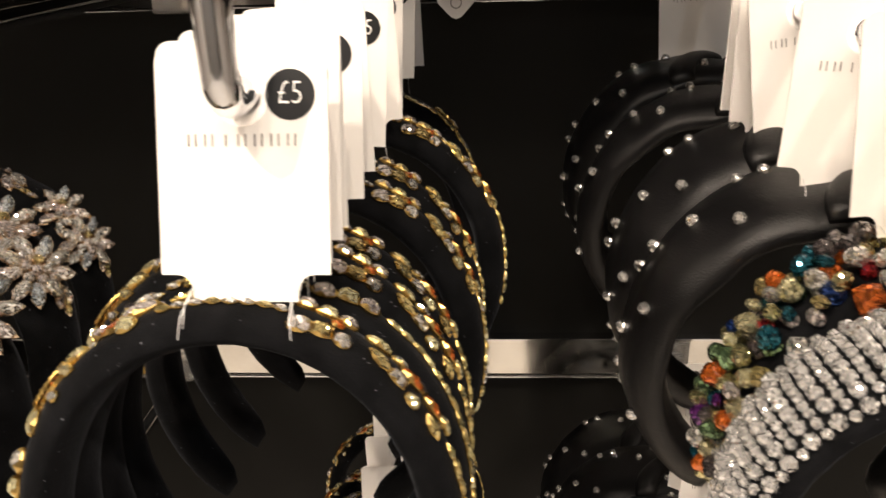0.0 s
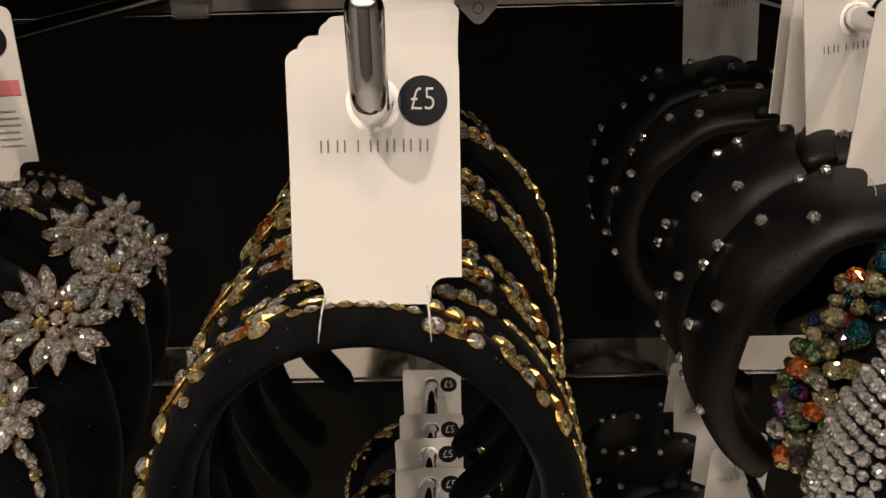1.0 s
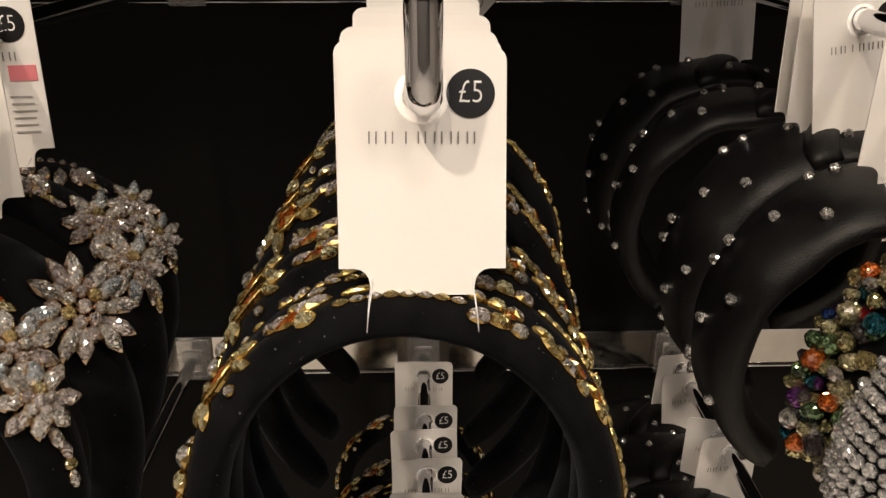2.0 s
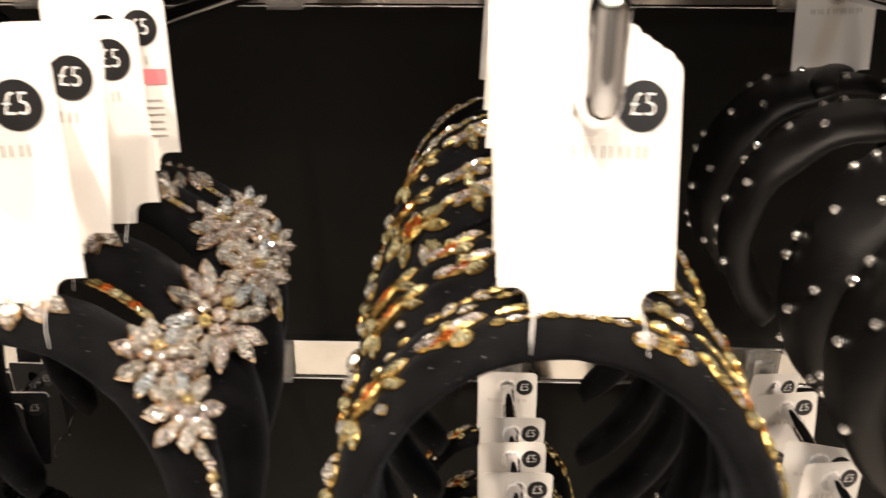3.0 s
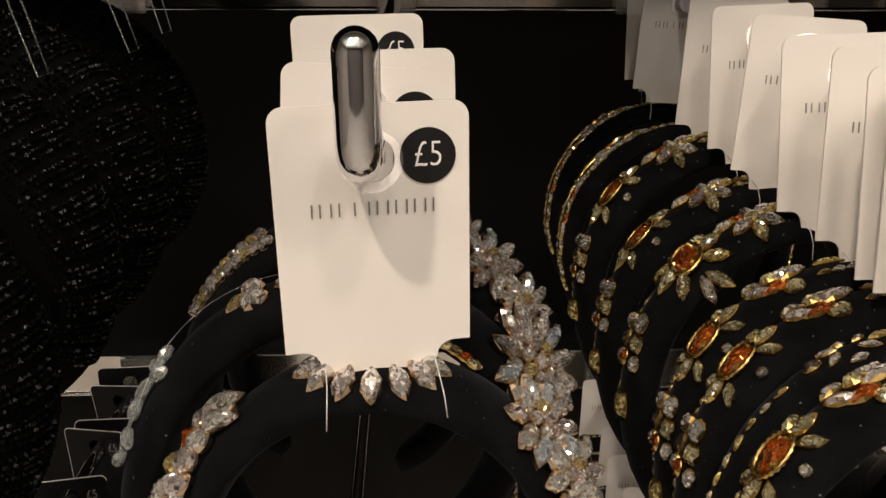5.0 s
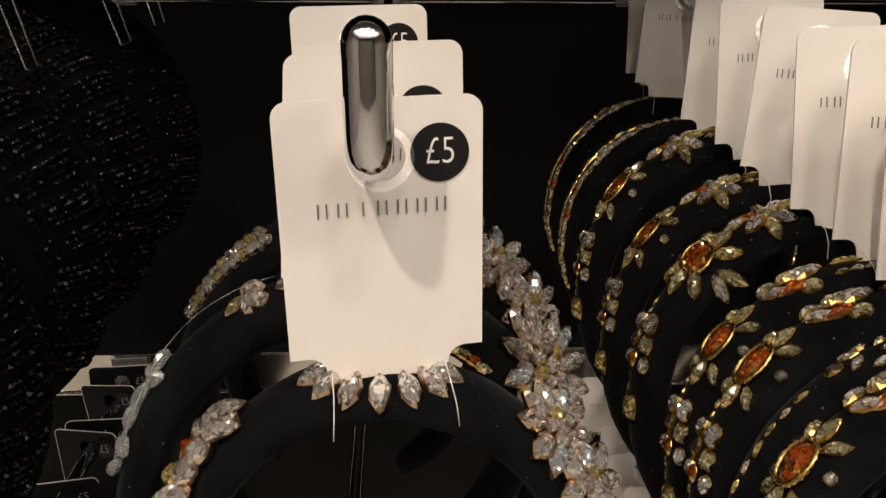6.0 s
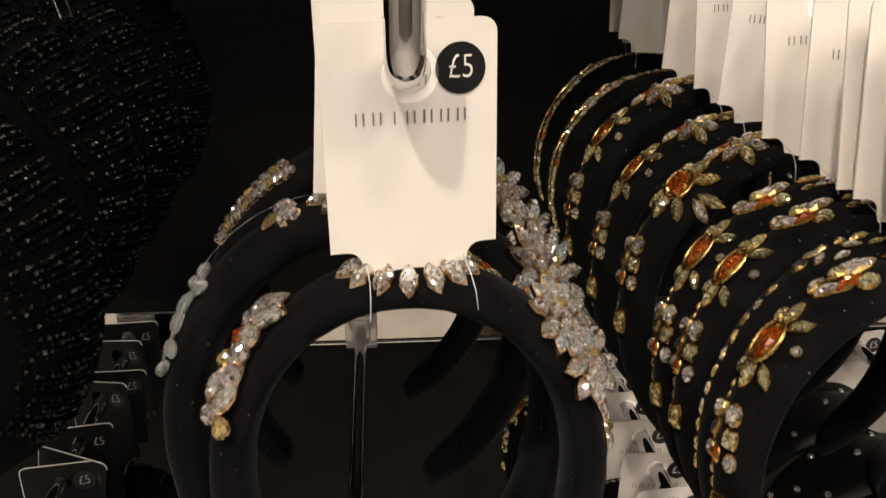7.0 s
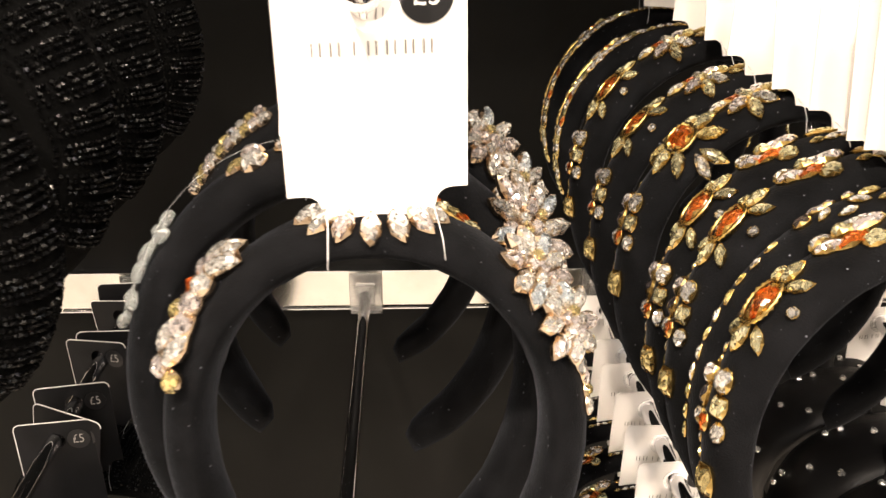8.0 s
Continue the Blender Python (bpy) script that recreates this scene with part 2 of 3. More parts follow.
def setting_mesh(kind, metal):
    """A cup with a rim and a prong at each end, one unit long and wide."""
    key = (kind, metal.name)
    if key not in SETTINGS:
        n = 10
        o = outline(kind, n)
        bm = bmesh.new()
        rows = [[bm.verts.new((x * k, y * k, z)) for x, y in o] for k, z in ((1.00, -0.30), (1.08, 0.08), (1.05, 0.16), (0.94, 0.12))]
        for a, b in zip(rows, rows[1:]):
            for k in range(n):
                bm.faces.new((a[k], a[(k + 1) % n], b[(k + 1) % n], b[k]))
        bm.faces.new(rows[-1])
        for i in (0, n // 2, n // 4, 3 * n // 4):
            v, w = rows[2][i], rows[2][(i + 1) % n]
            top = bm.verts.new((v.co.x * 0.80, v.co.y * 0.80, 0.62))
            bm.faces.new((v, w, top))
            bm.faces.new((rows[2][i - 1], v, top))
            bm.faces.new((w, rows[2][i - 1], top))
        SETTINGS[key] = mesh_from("setting", bm, metal, smooth=False)
    return SETTINGS[key]


def cluster(form, parent, stones, metal, name="setting", label="", lean=None, bold=0.98):
    """Stones (deg, s, kind, length, width, rot, material), each in a prong setting of its own. lean: a frame in which deg and s are metres instead."""
    for deg, s, kind, length, width, rot, mat in stones:
        m = form.seat(deg, s, rot) if lean is None else lean @ pose(deg, s, 0, 0, 0, rot)
        length, width = length * bold, width * bold * (0.88 if metal is GOLD else 1.0)
        c = part(name, setting_mesh(kind, metal), metal, parent, label)
        c.matrix_basis = m @ Matrix.Translation((0, 0, 0.0004)) @ Matrix.Diagonal((length, width, min(length, width) * 0.62, 1))
        stone = part("stone", gem_mesh(kind, mat), mat, c)
        if mat is AMBER:
            stone.scale = (0.94, 0.94, 0.62)
    return c


def chain(form, parent, d0, d1, s0, s1, step, metal, mats, rnd, size=0.0042, name="setting"):
    stones = []
    d = d0
    while (d - d1) * (1 if d1 > d0 else -1) < 0:
        f = (d - d0) / (d1 - d0)
        stones.append((d, s0 + (s1 - s0) * f + rnd.uniform(-0.03, 0.03), rnd.choice(("marquise", "rect", "marquise")), size * rnd.uniform(0.9, 1.3),
                       size * 0.5, rnd.uniform(-18, 18), rnd.choice(mats)))
        d += step if d1 > d0 else -step
    return cluster(form, parent, stones, metal, name)


def flower(deg, s, r, petals, petal_l, petal_w, centre, mats, rnd, turn=0.0, px=0.00128, wy=0.026):
    """Marquise petals round a centre; returns stones."""
    out = []
    for k in range(petals):
        a = 2 * math.pi * k / petals + turn
        out.append((deg + math.cos(a) * r / px, s + math.sin(a) * r / wy, "marquise", petal_l, petal_w, math.degrees(a) + rnd.uniform(-8, 8), mats[k % len(mats)]))
    return out + list(centre)


FORM_A = Band(a=0.0700, up=0.0735, low=0.076, w_top=0.026, thick=0.013)


def gold_band(style, seed):
    """Black velvet headband set with gold, amber and clear stones. Styles: 0 marquise and amber, 1 large amber flower, 2 fine chains, 3 open diamond, 4 as 0 with a blossom."""
    rnd = random.Random(seed)
    blossom = style in (1, 4)
    f = FORM_A
    label = ("black velvet headband with gold, amber and clear stones", "black velvet headband with a large amber stone flower",
             "black velvet headband edged with fine gold stone chains", "black velvet headband with an open diamond of small stones",
             "black velvet headband with amber stones and a pale stone blossom")[style]
    band = thing("headband", Matrix.Identity(4), label, "headband", "jewelled velvet headbands")
    style = 0 if style == 4 else style
    part("velvet_band", f.body(), VELVET, band, "black velvet padded band")
    cluster(f, band, [(d, -0.20, "marquise", 0.0052, 0.0030, 0, (CRYSTAL, GOLDST)[i % 3 == 0]) for i, d in enumerate(np.arange(-15, 16, 4.2))], GOLD, label="gold row of small stones")
    if style < 2:
        cluster(f, band, [(-10.5, 0.10, "rect", 0.0110, 0.0036, 0, GOLDST)], GOLD)
        if blossom:
            st = [(-26 + 4.6 * math.cos(a), -0.12 + 0.26 * math.sin(a), "marquise", 0.0090, 0.0056, math.degrees(a), (PALE, CRYSTAL, AMBER, PALE, YELLOW, CRYSTAL)[k]) for k, a in enumerate(np.arange(0.4, 6.5, 1.047)[:6])]
            cluster(f, band, st + [(-26, -0.12, "round", 0.0056, 0.0056, 0, YELLOW), (-18.5, -0.05, "oval", 0.0062, 0.0048, 0, GOLDST), (-34.5, -0.02, "marquise", 0.0078, 0.0046, 10, CRYSTAL)], GOLD, bold=1.15)
        else:
            cluster(f, band, [(-22.5, 0.02, "marquise", 0.0108, 0.0052, 12, PALE), (-24, 0.28, "marquise", 0.0092, 0.0046, -16, CRYSTAL), (-27.5, 0.14, "round", 0.0056, 0.0056, 0, YELLOW),
                              (-28.5, -0.14, "marquise", 0.0092, 0.0050, 4, AMBER), (-32.5, 0.22, "marquise", 0.0086, 0.0046, 28, CRYSTAL), (-33, -0.06, "marquise", 0.0084, 0.0046, -24, PALE),
                              (-20, 0.30, "marquise", 0.0074, 0.0044, 40, PALE), (-24.5, -0.26, "oval", 0.0064, 0.0052, 0, YELLOW), (-29.5, 0.40, "oval", 0.0056, 0.0044, 20, CRYSTAL)], GOLD, bold=1.15)
        if style == 1:
            st = flower(-49, -0.14, 0.0104, 10, 0.0122, 0.0062, [(-49, -0.14, "oval", 0.0125, 0.0102, 40, AMBER)], (YELLOW, YELLOW, CRYSTAL, YELLOW, GOLDST), rnd)
        else:
            st = [(-52, -0.04, "oval", 0.0138, 0.0086, 0, AMBER), (-42.8, -0.02, "marquise", 0.0098, 0.0052, 4, YELLOW), (-44.4, 0.20, "marquise", 0.0092, 0.0050, 38, YELLOW), (-44.4, -0.24, "marquise", 0.0088, 0.0048, -38, YELLOW),
                  (-61.4, -0.06, "marquise", 0.0098, 0.0052, -4, YELLOW), (-59.8, 0.16, "marquise", 0.0090, 0.0050, -38, YELLOW), (-59.8, -0.28, "marquise", 0.0086, 0.0048, 38, YELLOW),
                  (-48.5, 0.36, "oval", 0.0068, 0.0050, 15, SMOKE), (-53, 0.38, "oval", 0.0066, 0.0050, 0, CRYSTAL), (-57, 0.34, "oval", 0.0062, 0.0046, -15, SMOKE), (-50, -0.38, "round", 0.0040, 0.0040, 0, CRYSTAL)]
        cluster(f, band, st, GOLD)
        bm = bmesh.new()
        c = f.seat(-52 if style == 0 else -49, -0.04 if style == 0 else -0.14, 0 if style == 0 else 40)
        rx, ry = (0.0078, 0.0052) if style == 0 else (0.0072, 0.0061)
        ring = []
        for k in range(45):
            a = 2 * math.pi * k / 44
            ring.append(c @ Vector((rx * math.cos(a), ry * math.sin(a), 0.0018)))
        tube(bm, ring, 0.0010, 6, taper=lambda u: 1.0 if round(u * 44) % 2 else 0.45)
        part("beaded_rim", bm, GOLD, band, "beaded gold rim")
        cluster(f, band, [(-72, -0.16, "oval", 0.0080, 0.0068, 10, CRYSTAL), (-72.5, 0.20, "oval", 0.0076, 0.0064, -10, PALE), (-78, -0.22, "rect", 0.0064, 0.0060, 0, YELLOW),
                          (-78, 0.20, "rect", 0.0068, 0.0048, 0, SMOKE), (-83.5, 0.0, "oval", 0.0066, 0.0052, 0, AMBER), (-84, 0.28, "oval", 0.0066, 0.0054, 0, CRYSTAL), (-84, -0.28, "oval", 0.0066, 0.0054, 0, CRYSTAL)], GOLD)
        cluster(f, band, [(-97, -0.15, "rect", 0.0100, 0.0066, 0, GOLDST)], GOLD)
        cluster(f, band, [(20, -0.34, "oval", 0.0078, 0.0062, 15, PALE), (25.5, -0.30, "rect", 0.0066, 0.0054, 8, GOLDST), (31, -0.30, "oval", 0.0062, 0.0054, 0, CRYSTAL),
                          (19, 0.10, "oval", 0.0076, 0.0056, 20, PALE), (24.5, 0.10, "rect", 0.0066, 0.0056, 8, YELLOW), (30, 0.12, "oval", 0.0070, 0.0052, 0, PALE),
                          (28, -0.09, "round", 0.0044, 0.0044, 0, AMBER)], GOLD)
        cluster(f, band, [(39, 0.10, "marquise", 0.0098, 0.0044, 12, YELLOW), (41, -0.20, "marquise", 0.0094, 0.0044, -12, GOLDST), (46, 0.16, "marquise", 0.0080, 0.0040, 25, CRYSTAL),
                          (47, -0.22, "rect", 0.0066, 0.0044, 0, CRYSTAL), (50, 0.02, "oval", 0.0098, 0.0060, 0, AMBER), (53, -0.28, "oval", 0.0060, 0.0046, 0, YELLOW), (54, 0.28, "oval", 0.0060, 0.0044, 0, SMOKE),
                          (58, 0.02, "oval", 0.0092, 0.0056, 0, AMBER), (61, -0.24, "marquise", 0.0084, 0.0042, -10, GOLDST), (64, 0.12, "marquise", 0.0084, 0.0042, 12, YELLOW)], GOLD)
        chain(f, band, 69, 104, -0.10, -0.20, 4.6, GOLD, (GOLDST, YELLOW, CRYSTAL, OLIVE), rnd, 0.0056)
        chain(f, band, -110, -62, 0.34, 0.34, 4.0, GOLD, (GOLDST, OLIVE, CRYSTAL), rnd, 0.0036)
    elif style == 3:
        for dd, ss, rot in ((-20.5, 0.14, 30), (-25, 0.26, 0), (-29.5, 0.12, -30), (-20.5, -0.10, -30), (-25, -0.22, 0), (-29.5, -0.08, 30)):
            cluster(f, band, [(dd, ss, "marquise", 0.0066, 0.0034, rot, (CRYSTAL, PALE)[ss > 0])], GOLD)
        cluster(f, band, [(-34.5, 0.02, "oval", 0.0062, 0.0048, 0, SMOKE), (-16.5, 0.02, "marquise", 0.0070, 0.0036, 0, GOLDST)], GOLD)
        chain(f, band, -96, -42, 0.10, 0.0, 5.2, GOLD, (OLIVE, GOLDST, CRYSTAL, SMOKE), rnd, 0.0048)
        cluster(f, band, [(20, -0.20, "oval", 0.0084, 0.0066, 15, PALE), (26, -0.10, "rect", 0.0074, 0.0062, 8, YELLOW), (32, -0.06, "oval", 0.0078, 0.0062, 0, PALE), (24, 0.22, "round", 0.0046, 0.0046, 0, AMBER)], GOLD)
        chain(f, band, 40, 100, 0.0, -0.10, 4.2, GOLD, (GOLDST, YELLOW, OLIVE, CRYSTAL), rnd, 0.0058)
    else:
        chain(f, band, -108, -18, -0.26, -0.20, 4.0, GOLD, (GOLDST, YELLOW, CRYSTAL, OLIVE, CRYSTAL, AMBER), rnd, 0.0074)
        chain(f, band, -100, -20, 0.30, 0.30, 4.6, GOLD, (OLIVE, YELLOW, OLIVE, CRYSTAL, PALE), rnd, 0.0072)
        chain(f, band, 18, 100, -0.28, -0.25, 4.0, GOLD, (GOLDST, YELLOW, CRYSTAL, OLIVE), rnd, 0.0056)
        cluster(f, band, [(-32, 0.05, "marquise", 0.0080, 0.0040, 15, YELLOW), (-37, 0.0, "oval", 0.0066, 0.0050, 0, AMBER), (-42, -0.04, "marquise", 0.0080, 0.0040, -10, CRYSTAL),
                          (36, 0.05, "marquise", 0.0080, 0.0040, 15, YELLOW), (41, 0.0, "oval", 0.0066, 0.0050, 0, AMBER), (46, 0.04, "marquise", 0.0080, 0.0040, -10, CRYSTAL)], GOLD)
    return band


FORM_B = Band(a=0.0655, up=0.072, low=0.078, w_top=0.036, thick=0.014)


def petals(form, band, deg, s, count, ring, length, width, rnd, tilt=6, start=0.0, sweep=360, heart=5):
    """A standing crystal flower: a ring of petals, a ring of small stones and a centre, on a wire base."""
    m = form.seat(deg, s, 0, 0.0) @ pose(0, 0, 0.0024, tilt, 0, 0)
    st = []
    for k in range(count):
        a = radians(start + sweep * k / count) + rnd.uniform(-0.09, 0.09)
        r = ring * rnd.uniform(0.94, 1.06)
        st.append((r * math.cos(a), r * math.sin(a), "marquise", length * rnd.uniform(0.92, 1.06), width * 1.12, math.degrees(a) + rnd.uniform(-6, 6), (CRYSTAL, PALE, CRYSTAL, ICE, CRYSTAL)[k % 5]))
    for k in range(count - 2):
        a = radians(start) + 2 * math.pi * (k + 0.5) / (count - 2)
        st.append((ring * 0.74 * math.cos(a), ring * 0.74 * math.sin(a), "oval", 0.0056, 0.0044, math.degrees(a), (PALE, CRYSTAL, CRYSTAL)[k % 3]))
    cluster(form, band, st, ROSE, lean=m)
    inner = ring * 0.42
    st = [(inner * math.cos(6.283 * k / heart), inner * math.sin(6.283 * k / heart), "round", 0.0044, 0.0044, 0, (PALE, CRYSTAL, GOLDST)[k % 3]) for k in range(heart)]
    cluster(form, band, st + [(0, 0, "round", 0.0050, 0.0050, 0, PALE)], ROSE, lean=m @ pose(0, 0, 0.0017))


def crystal_band(seed, style):
    """Black velvet headband with clear crystals in rose gold. Styles: 0 two flowers and a thick strip, 1 one large flower and a milky worn strip, 2 leafy sprays on both sides, 3 on one side."""
    rnd = random.Random(seed)
    f = FORM_B
    label = ("black velvet headband with clear crystal flowers in rose gold", "black velvet headband with a large crystal flower and milky worn strip",
             "black velvet headband with sprays of clear crystal leaves", "black velvet headband with one spray of clear crystals")[style]
    band = thing("headband", Matrix.Identity(4), label, "headband", "crystal flower headbands")
    part("velvet_band", f.body(seed=seed), VELVET, band, "black velvet padded band")
    # fan under the tag
    for k in range(7):
        a = -84 + 28 * k
        cluster(f, band, [(math.sin(radians(a)) * 0.0180 / 0.00120, -0.15 - 0.27 * math.cos(radians(a)), "marquise", 0.0112, 0.0066, -90 + a * 0.9, (CRYSTAL, CRYSTAL, PALE)[k % 3])], ROSE)
    cluster(f, band, [(d, 0.0, "round", 0.0036, 0.0036, 0, PALE) for d in (-7, -2.4, 2.4, 7)], ROSE)
    if style == 0:
        # thick strip: long stones end to end with small amber and pale ones between
        strip = [(-38.5, 0.14, "marquise", 0.0128, 0.0056, -14, CRYSTAL), (-39.5, -0.06, "rect", 0.0096, 0.0046, -10, CRYSTAL), (-44, 0.14, "oval", 0.0074, 0.0060, 0, PALE), (-46, -0.10, "oval", 0.0070, 0.0058, 0, CRYSTAL),
                 (-49.5, 0.10, "oval", 0.0066, 0.0056, 20, AMBER), (-51, -0.12, "oval", 0.0078, 0.0060, 0, PALE), (-55, 0.02, "oval", 0.0070, 0.0056, -20, GOLDST), (-56.5, -0.20, "rect", 0.0076, 0.0056, 0, PALE),
                 (-61, -0.08, "marquise", 0.0122, 0.0060, -8, CRYSTAL), (-62, -0.27, "marquise", 0.0112, 0.0054, -4, CRYSTAL), (-68, -0.14, "oval", 0.0070, 0.0058, 0, PALE), (-69.5, -0.32, "oval", 0.0062, 0.0052, 0, GOLDST)]
        for i, (d, s, kind, length, width, rot, mat) in enumerate(strip):
            cluster(f, band, [(0, 0, kind, length, width, rot, mat)], ROSE, lean=f.seat(d, s * 0.8 - 0.20, 0, 0.001) @ pose(0, 0, 0.0016, 14 + rnd.uniform(-14, 14), rnd.uniform(-10, 10), 0), bold=1.15)
        petals(f, band, 45, -0.14, 10, 0.0096, 0.0106, 0.0056, rnd, 14)
        petals(f, band, 59, -0.26, 8, 0.0082, 0.0100, 0.0056, rnd, 10, start=20)
        cluster(f, band, [(70, -0.25, "marquise", 0.0090, 0.0046, 0, CRYSTAL), (74, -0.2, "marquise", 0.0080, 0.0042, 8, PALE), (78, -0.2, "round", 0.0044, 0.0044, 0, GOLDST), (82, -0.2, "marquise", 0.0074, 0.0038, 0, CRYSTAL)], ROSE)
    elif style == 1:
        # loose milky stones on a thread, the largest pair at the upper end
        for d, s, length, width, rot in ((-44, 0.06, 0.0060, 0.0046, 30), (-46.5, -0.12, 0.0064, 0.0048, -20), (-48, 0.10, 0.0058, 0.0044, 60), (-52.5, -0.04, 0.0090, 0.0036, 0), (-57, -0.08, 0.0078, 0.0034, 10), (-63, -0.16, 0.0066, 0.0044, 40), (-69, -0.10, 0.0072, 0.0036, -25)):
            g = part("milky_stone", gem_mesh("oval", MILKY), MILKY, band, "milky translucent plastic stone")
            g.matrix_basis = f.seat(d - 7, s - 0.15, rot, 0.001) @ Matrix.Diagonal((length, width * 0.8, 0.0030, 1))
        bm = bmesh.new()
        tube(bm, [f.at(-51 - 2.5 * i, -0.21 + 0.06 * math.sin(i * 1.7), 0.0018)[0] for i in range(11)], 0.0006, 5)
        part("milky_thread", bm, MILKY, band, "clear plastic thread")
        bm = bmesh.new()
        tube(bm, [f.at(-64 + 4.2 * i, -0.25 + 0.02 * i, 0.0015 + 0.0025 * math.sin(i / 11 * math.pi))[0] for i in range(12)], 0.00004, 4)
        part("loose_fibre", bm, FIBRE, band, "fine loose thread")
        cluster(f, band, [(-25, -0.28, "oval", 0.0082, 0.0062, 10, CRYSTAL), (-25.5, -0.08, "oval", 0.0074, 0.0058, -10, PALE), (-29.5, -0.20, "marquise", 0.0076, 0.0040, 25, GOLDST)], ROSE)
        petals(f, band, 49, -0.22, 12, 0.0116, 0.0118, 0.0050, rnd, 14, heart=7)
        cluster(f, band, [(d, -0.50, "marquise", 0.0062, 0.0034, 14, (GOLDST, AMBER, YELLOW)[i % 3]) for i, d in enumerate(np.arange(20, 37, 3.2))], GOLD, label="golden stone spray")
    else:
        for i, d in enumerate(np.arange(-36, -67, -3.3) if style == 2 else ()):
            w = 0.11 * (1 - 0.7 * i / 9)
            cluster(f, band, [(d, -0.25 - w, "oval", 0.0064, 0.0048, 25, (CRYSTAL, PALE, GOLDST)[i % 3]), (d - 1.6, -0.25 + w, "oval", 0.0062, 0.0046, -25, (PALE, GOLDST, CRYSTAL)[i % 3])], ROSE)
        petals(f, band, 37, -0.22, 8, 0.0086, 0.0102, 0.0052, rnd, 14)
        petals(f, band, 53, -0.24, 9, 0.0092, 0.0106, 0.0054, rnd, 12, start=15)
        cluster(f, band, [(63, 0.06, "marquise", 0.0086, 0.0044, 12, CRYSTAL), (63.5, -0.10, "marquise", 0.0082, 0.0042, -12, PALE), (67, -0.02, "marquise", 0.0074, 0.0038, 0, GOLDST)], ROSE)
        cluster(f, band, [(d, -0.30, "marquise", 0.0064, 0.0034, 18, (GOLDST, PALE)[i % 2]) for i, d in enumerate(np.arange(14, 26, 3.4))], GOLD, label="golden stone spray")
    return band


FORM_C = Band(a=0.084, up=0.084, low=0.084, w_top=0.070, w_tip=0.022, thick=0.018, bulge=0.0)


def studded_band(seed):
    """Wide black faux-leather headband with a knotted top and crystal studs."""
    rnd = random.Random(seed)
    f = FORM_C
    band = thing("headband", Matrix.Identity(4), "wide black faux leather headband dotted with crystal studs", "headband", "studded headbands")
    part("leather_band", f.body(ruffle=0.004, seed=seed * 3.1), LEATHER, band, "satin black faux leather")
    # fold of the knot over the top
    bm = bmesh.new()
    rings = []
    for i in range(17):
        u = i / 16 - 0.5
        ring = []
        for k in range(14):
            a = 2 * math.pi * k / 14
            p, n, t = f.at_rad(radians(7 + 16 * math.sin(u * 3)), u * 0.96)
            ring.append(bm.verts.new(p + t * (0.011 * math.cos(a)) * (0.6 + 0.4 * math.cos(u * 2.6)) + n * (0.0042 * math.sin(a) - 0.0005)))
        rings.append(ring)
    for a, c in zip(rings, rings[1:]):
        for k in range(14):
            bm.faces.new((a[k], a[(k + 1) % 14], c[(k + 1) % 14], c[k]))
    bm.faces.new(rings[0])
    bm.faces.new(rings[-1])
    bmesh.ops.recalc_face_normals(bm, faces=bm.faces)
    part("knot_fold", bm, LEATHER, band, "folded leather knot")
    for i, d in enumerate(np.arange(-112, 113, 13)):
        s = (-0.26, 0.24, 0.0)[i % 3] + rnd.uniform(-0.04, 0.04)
        cluster(f, band, [(d + rnd.uniform(-2, 2), s, "round", 0.0058, 0.0058, 0, PAVE)], SILVER, "stud")
        if i % 3 == 0:
            cluster(f, band, [(d + 5, 0.30 + rnd.uniform(-0.04, 0.04), "round", 0.0058, 0.0058, 0, PAVE)], SILVER, "stud")
    return band


def coloured_band(seed):
    """Headband heaped with multicoloured stones."""
    rnd = random.Random(seed)
    f = Band(a=0.068, up=0.070, low=0.074, w_top=0.040, thick=0.014)
    band = thing("headband", Matrix.Identity(4), "black headband heaped with multicoloured glass stones", "headband")
    part("velvet_band", f.body(), VELVET, band)
    mats = (OLIVE,) * 8 + (CRYSTAL,) * 6 + (YELLOW,) * 5 + (PALE, PALE, AMBER, AMBER, TEAL, TEAL, GREEN, BLUE, BLUE, PURPLE, RED, GOLDST, GOLDST, SMOKE, SMOKE)
    for layer, count, size0 in ((0.0, 130, 0.0085), (0.0045, 110, 0.0075)):
        for k in range(count):
            d = -112 + 224 * (k + 0.5) / count + rnd.uniform(-2, 2)
            s = (((k * 0.618) % 1.0) - 0.5) * (0.92 - 60 * layer)
            size = size0 * rnd.uniform(0.75, 1.3)
            mat = rnd.choice(mats)
            g = part("stone", gem_mesh(rnd.choice(("oval", "rect", "round", "oval")), mat), mat, band)
            g.matrix_basis = f.seat(d, s, rnd.uniform(0, 180), layer) @ pose(0, 0, 0, rnd.uniform(-25, 25), rnd.uniform(-25, 25)) @ Matrix.Diagonal((size, size * rnd.uniform(0.7, 1.0), size * 0.75, 1))
    return band


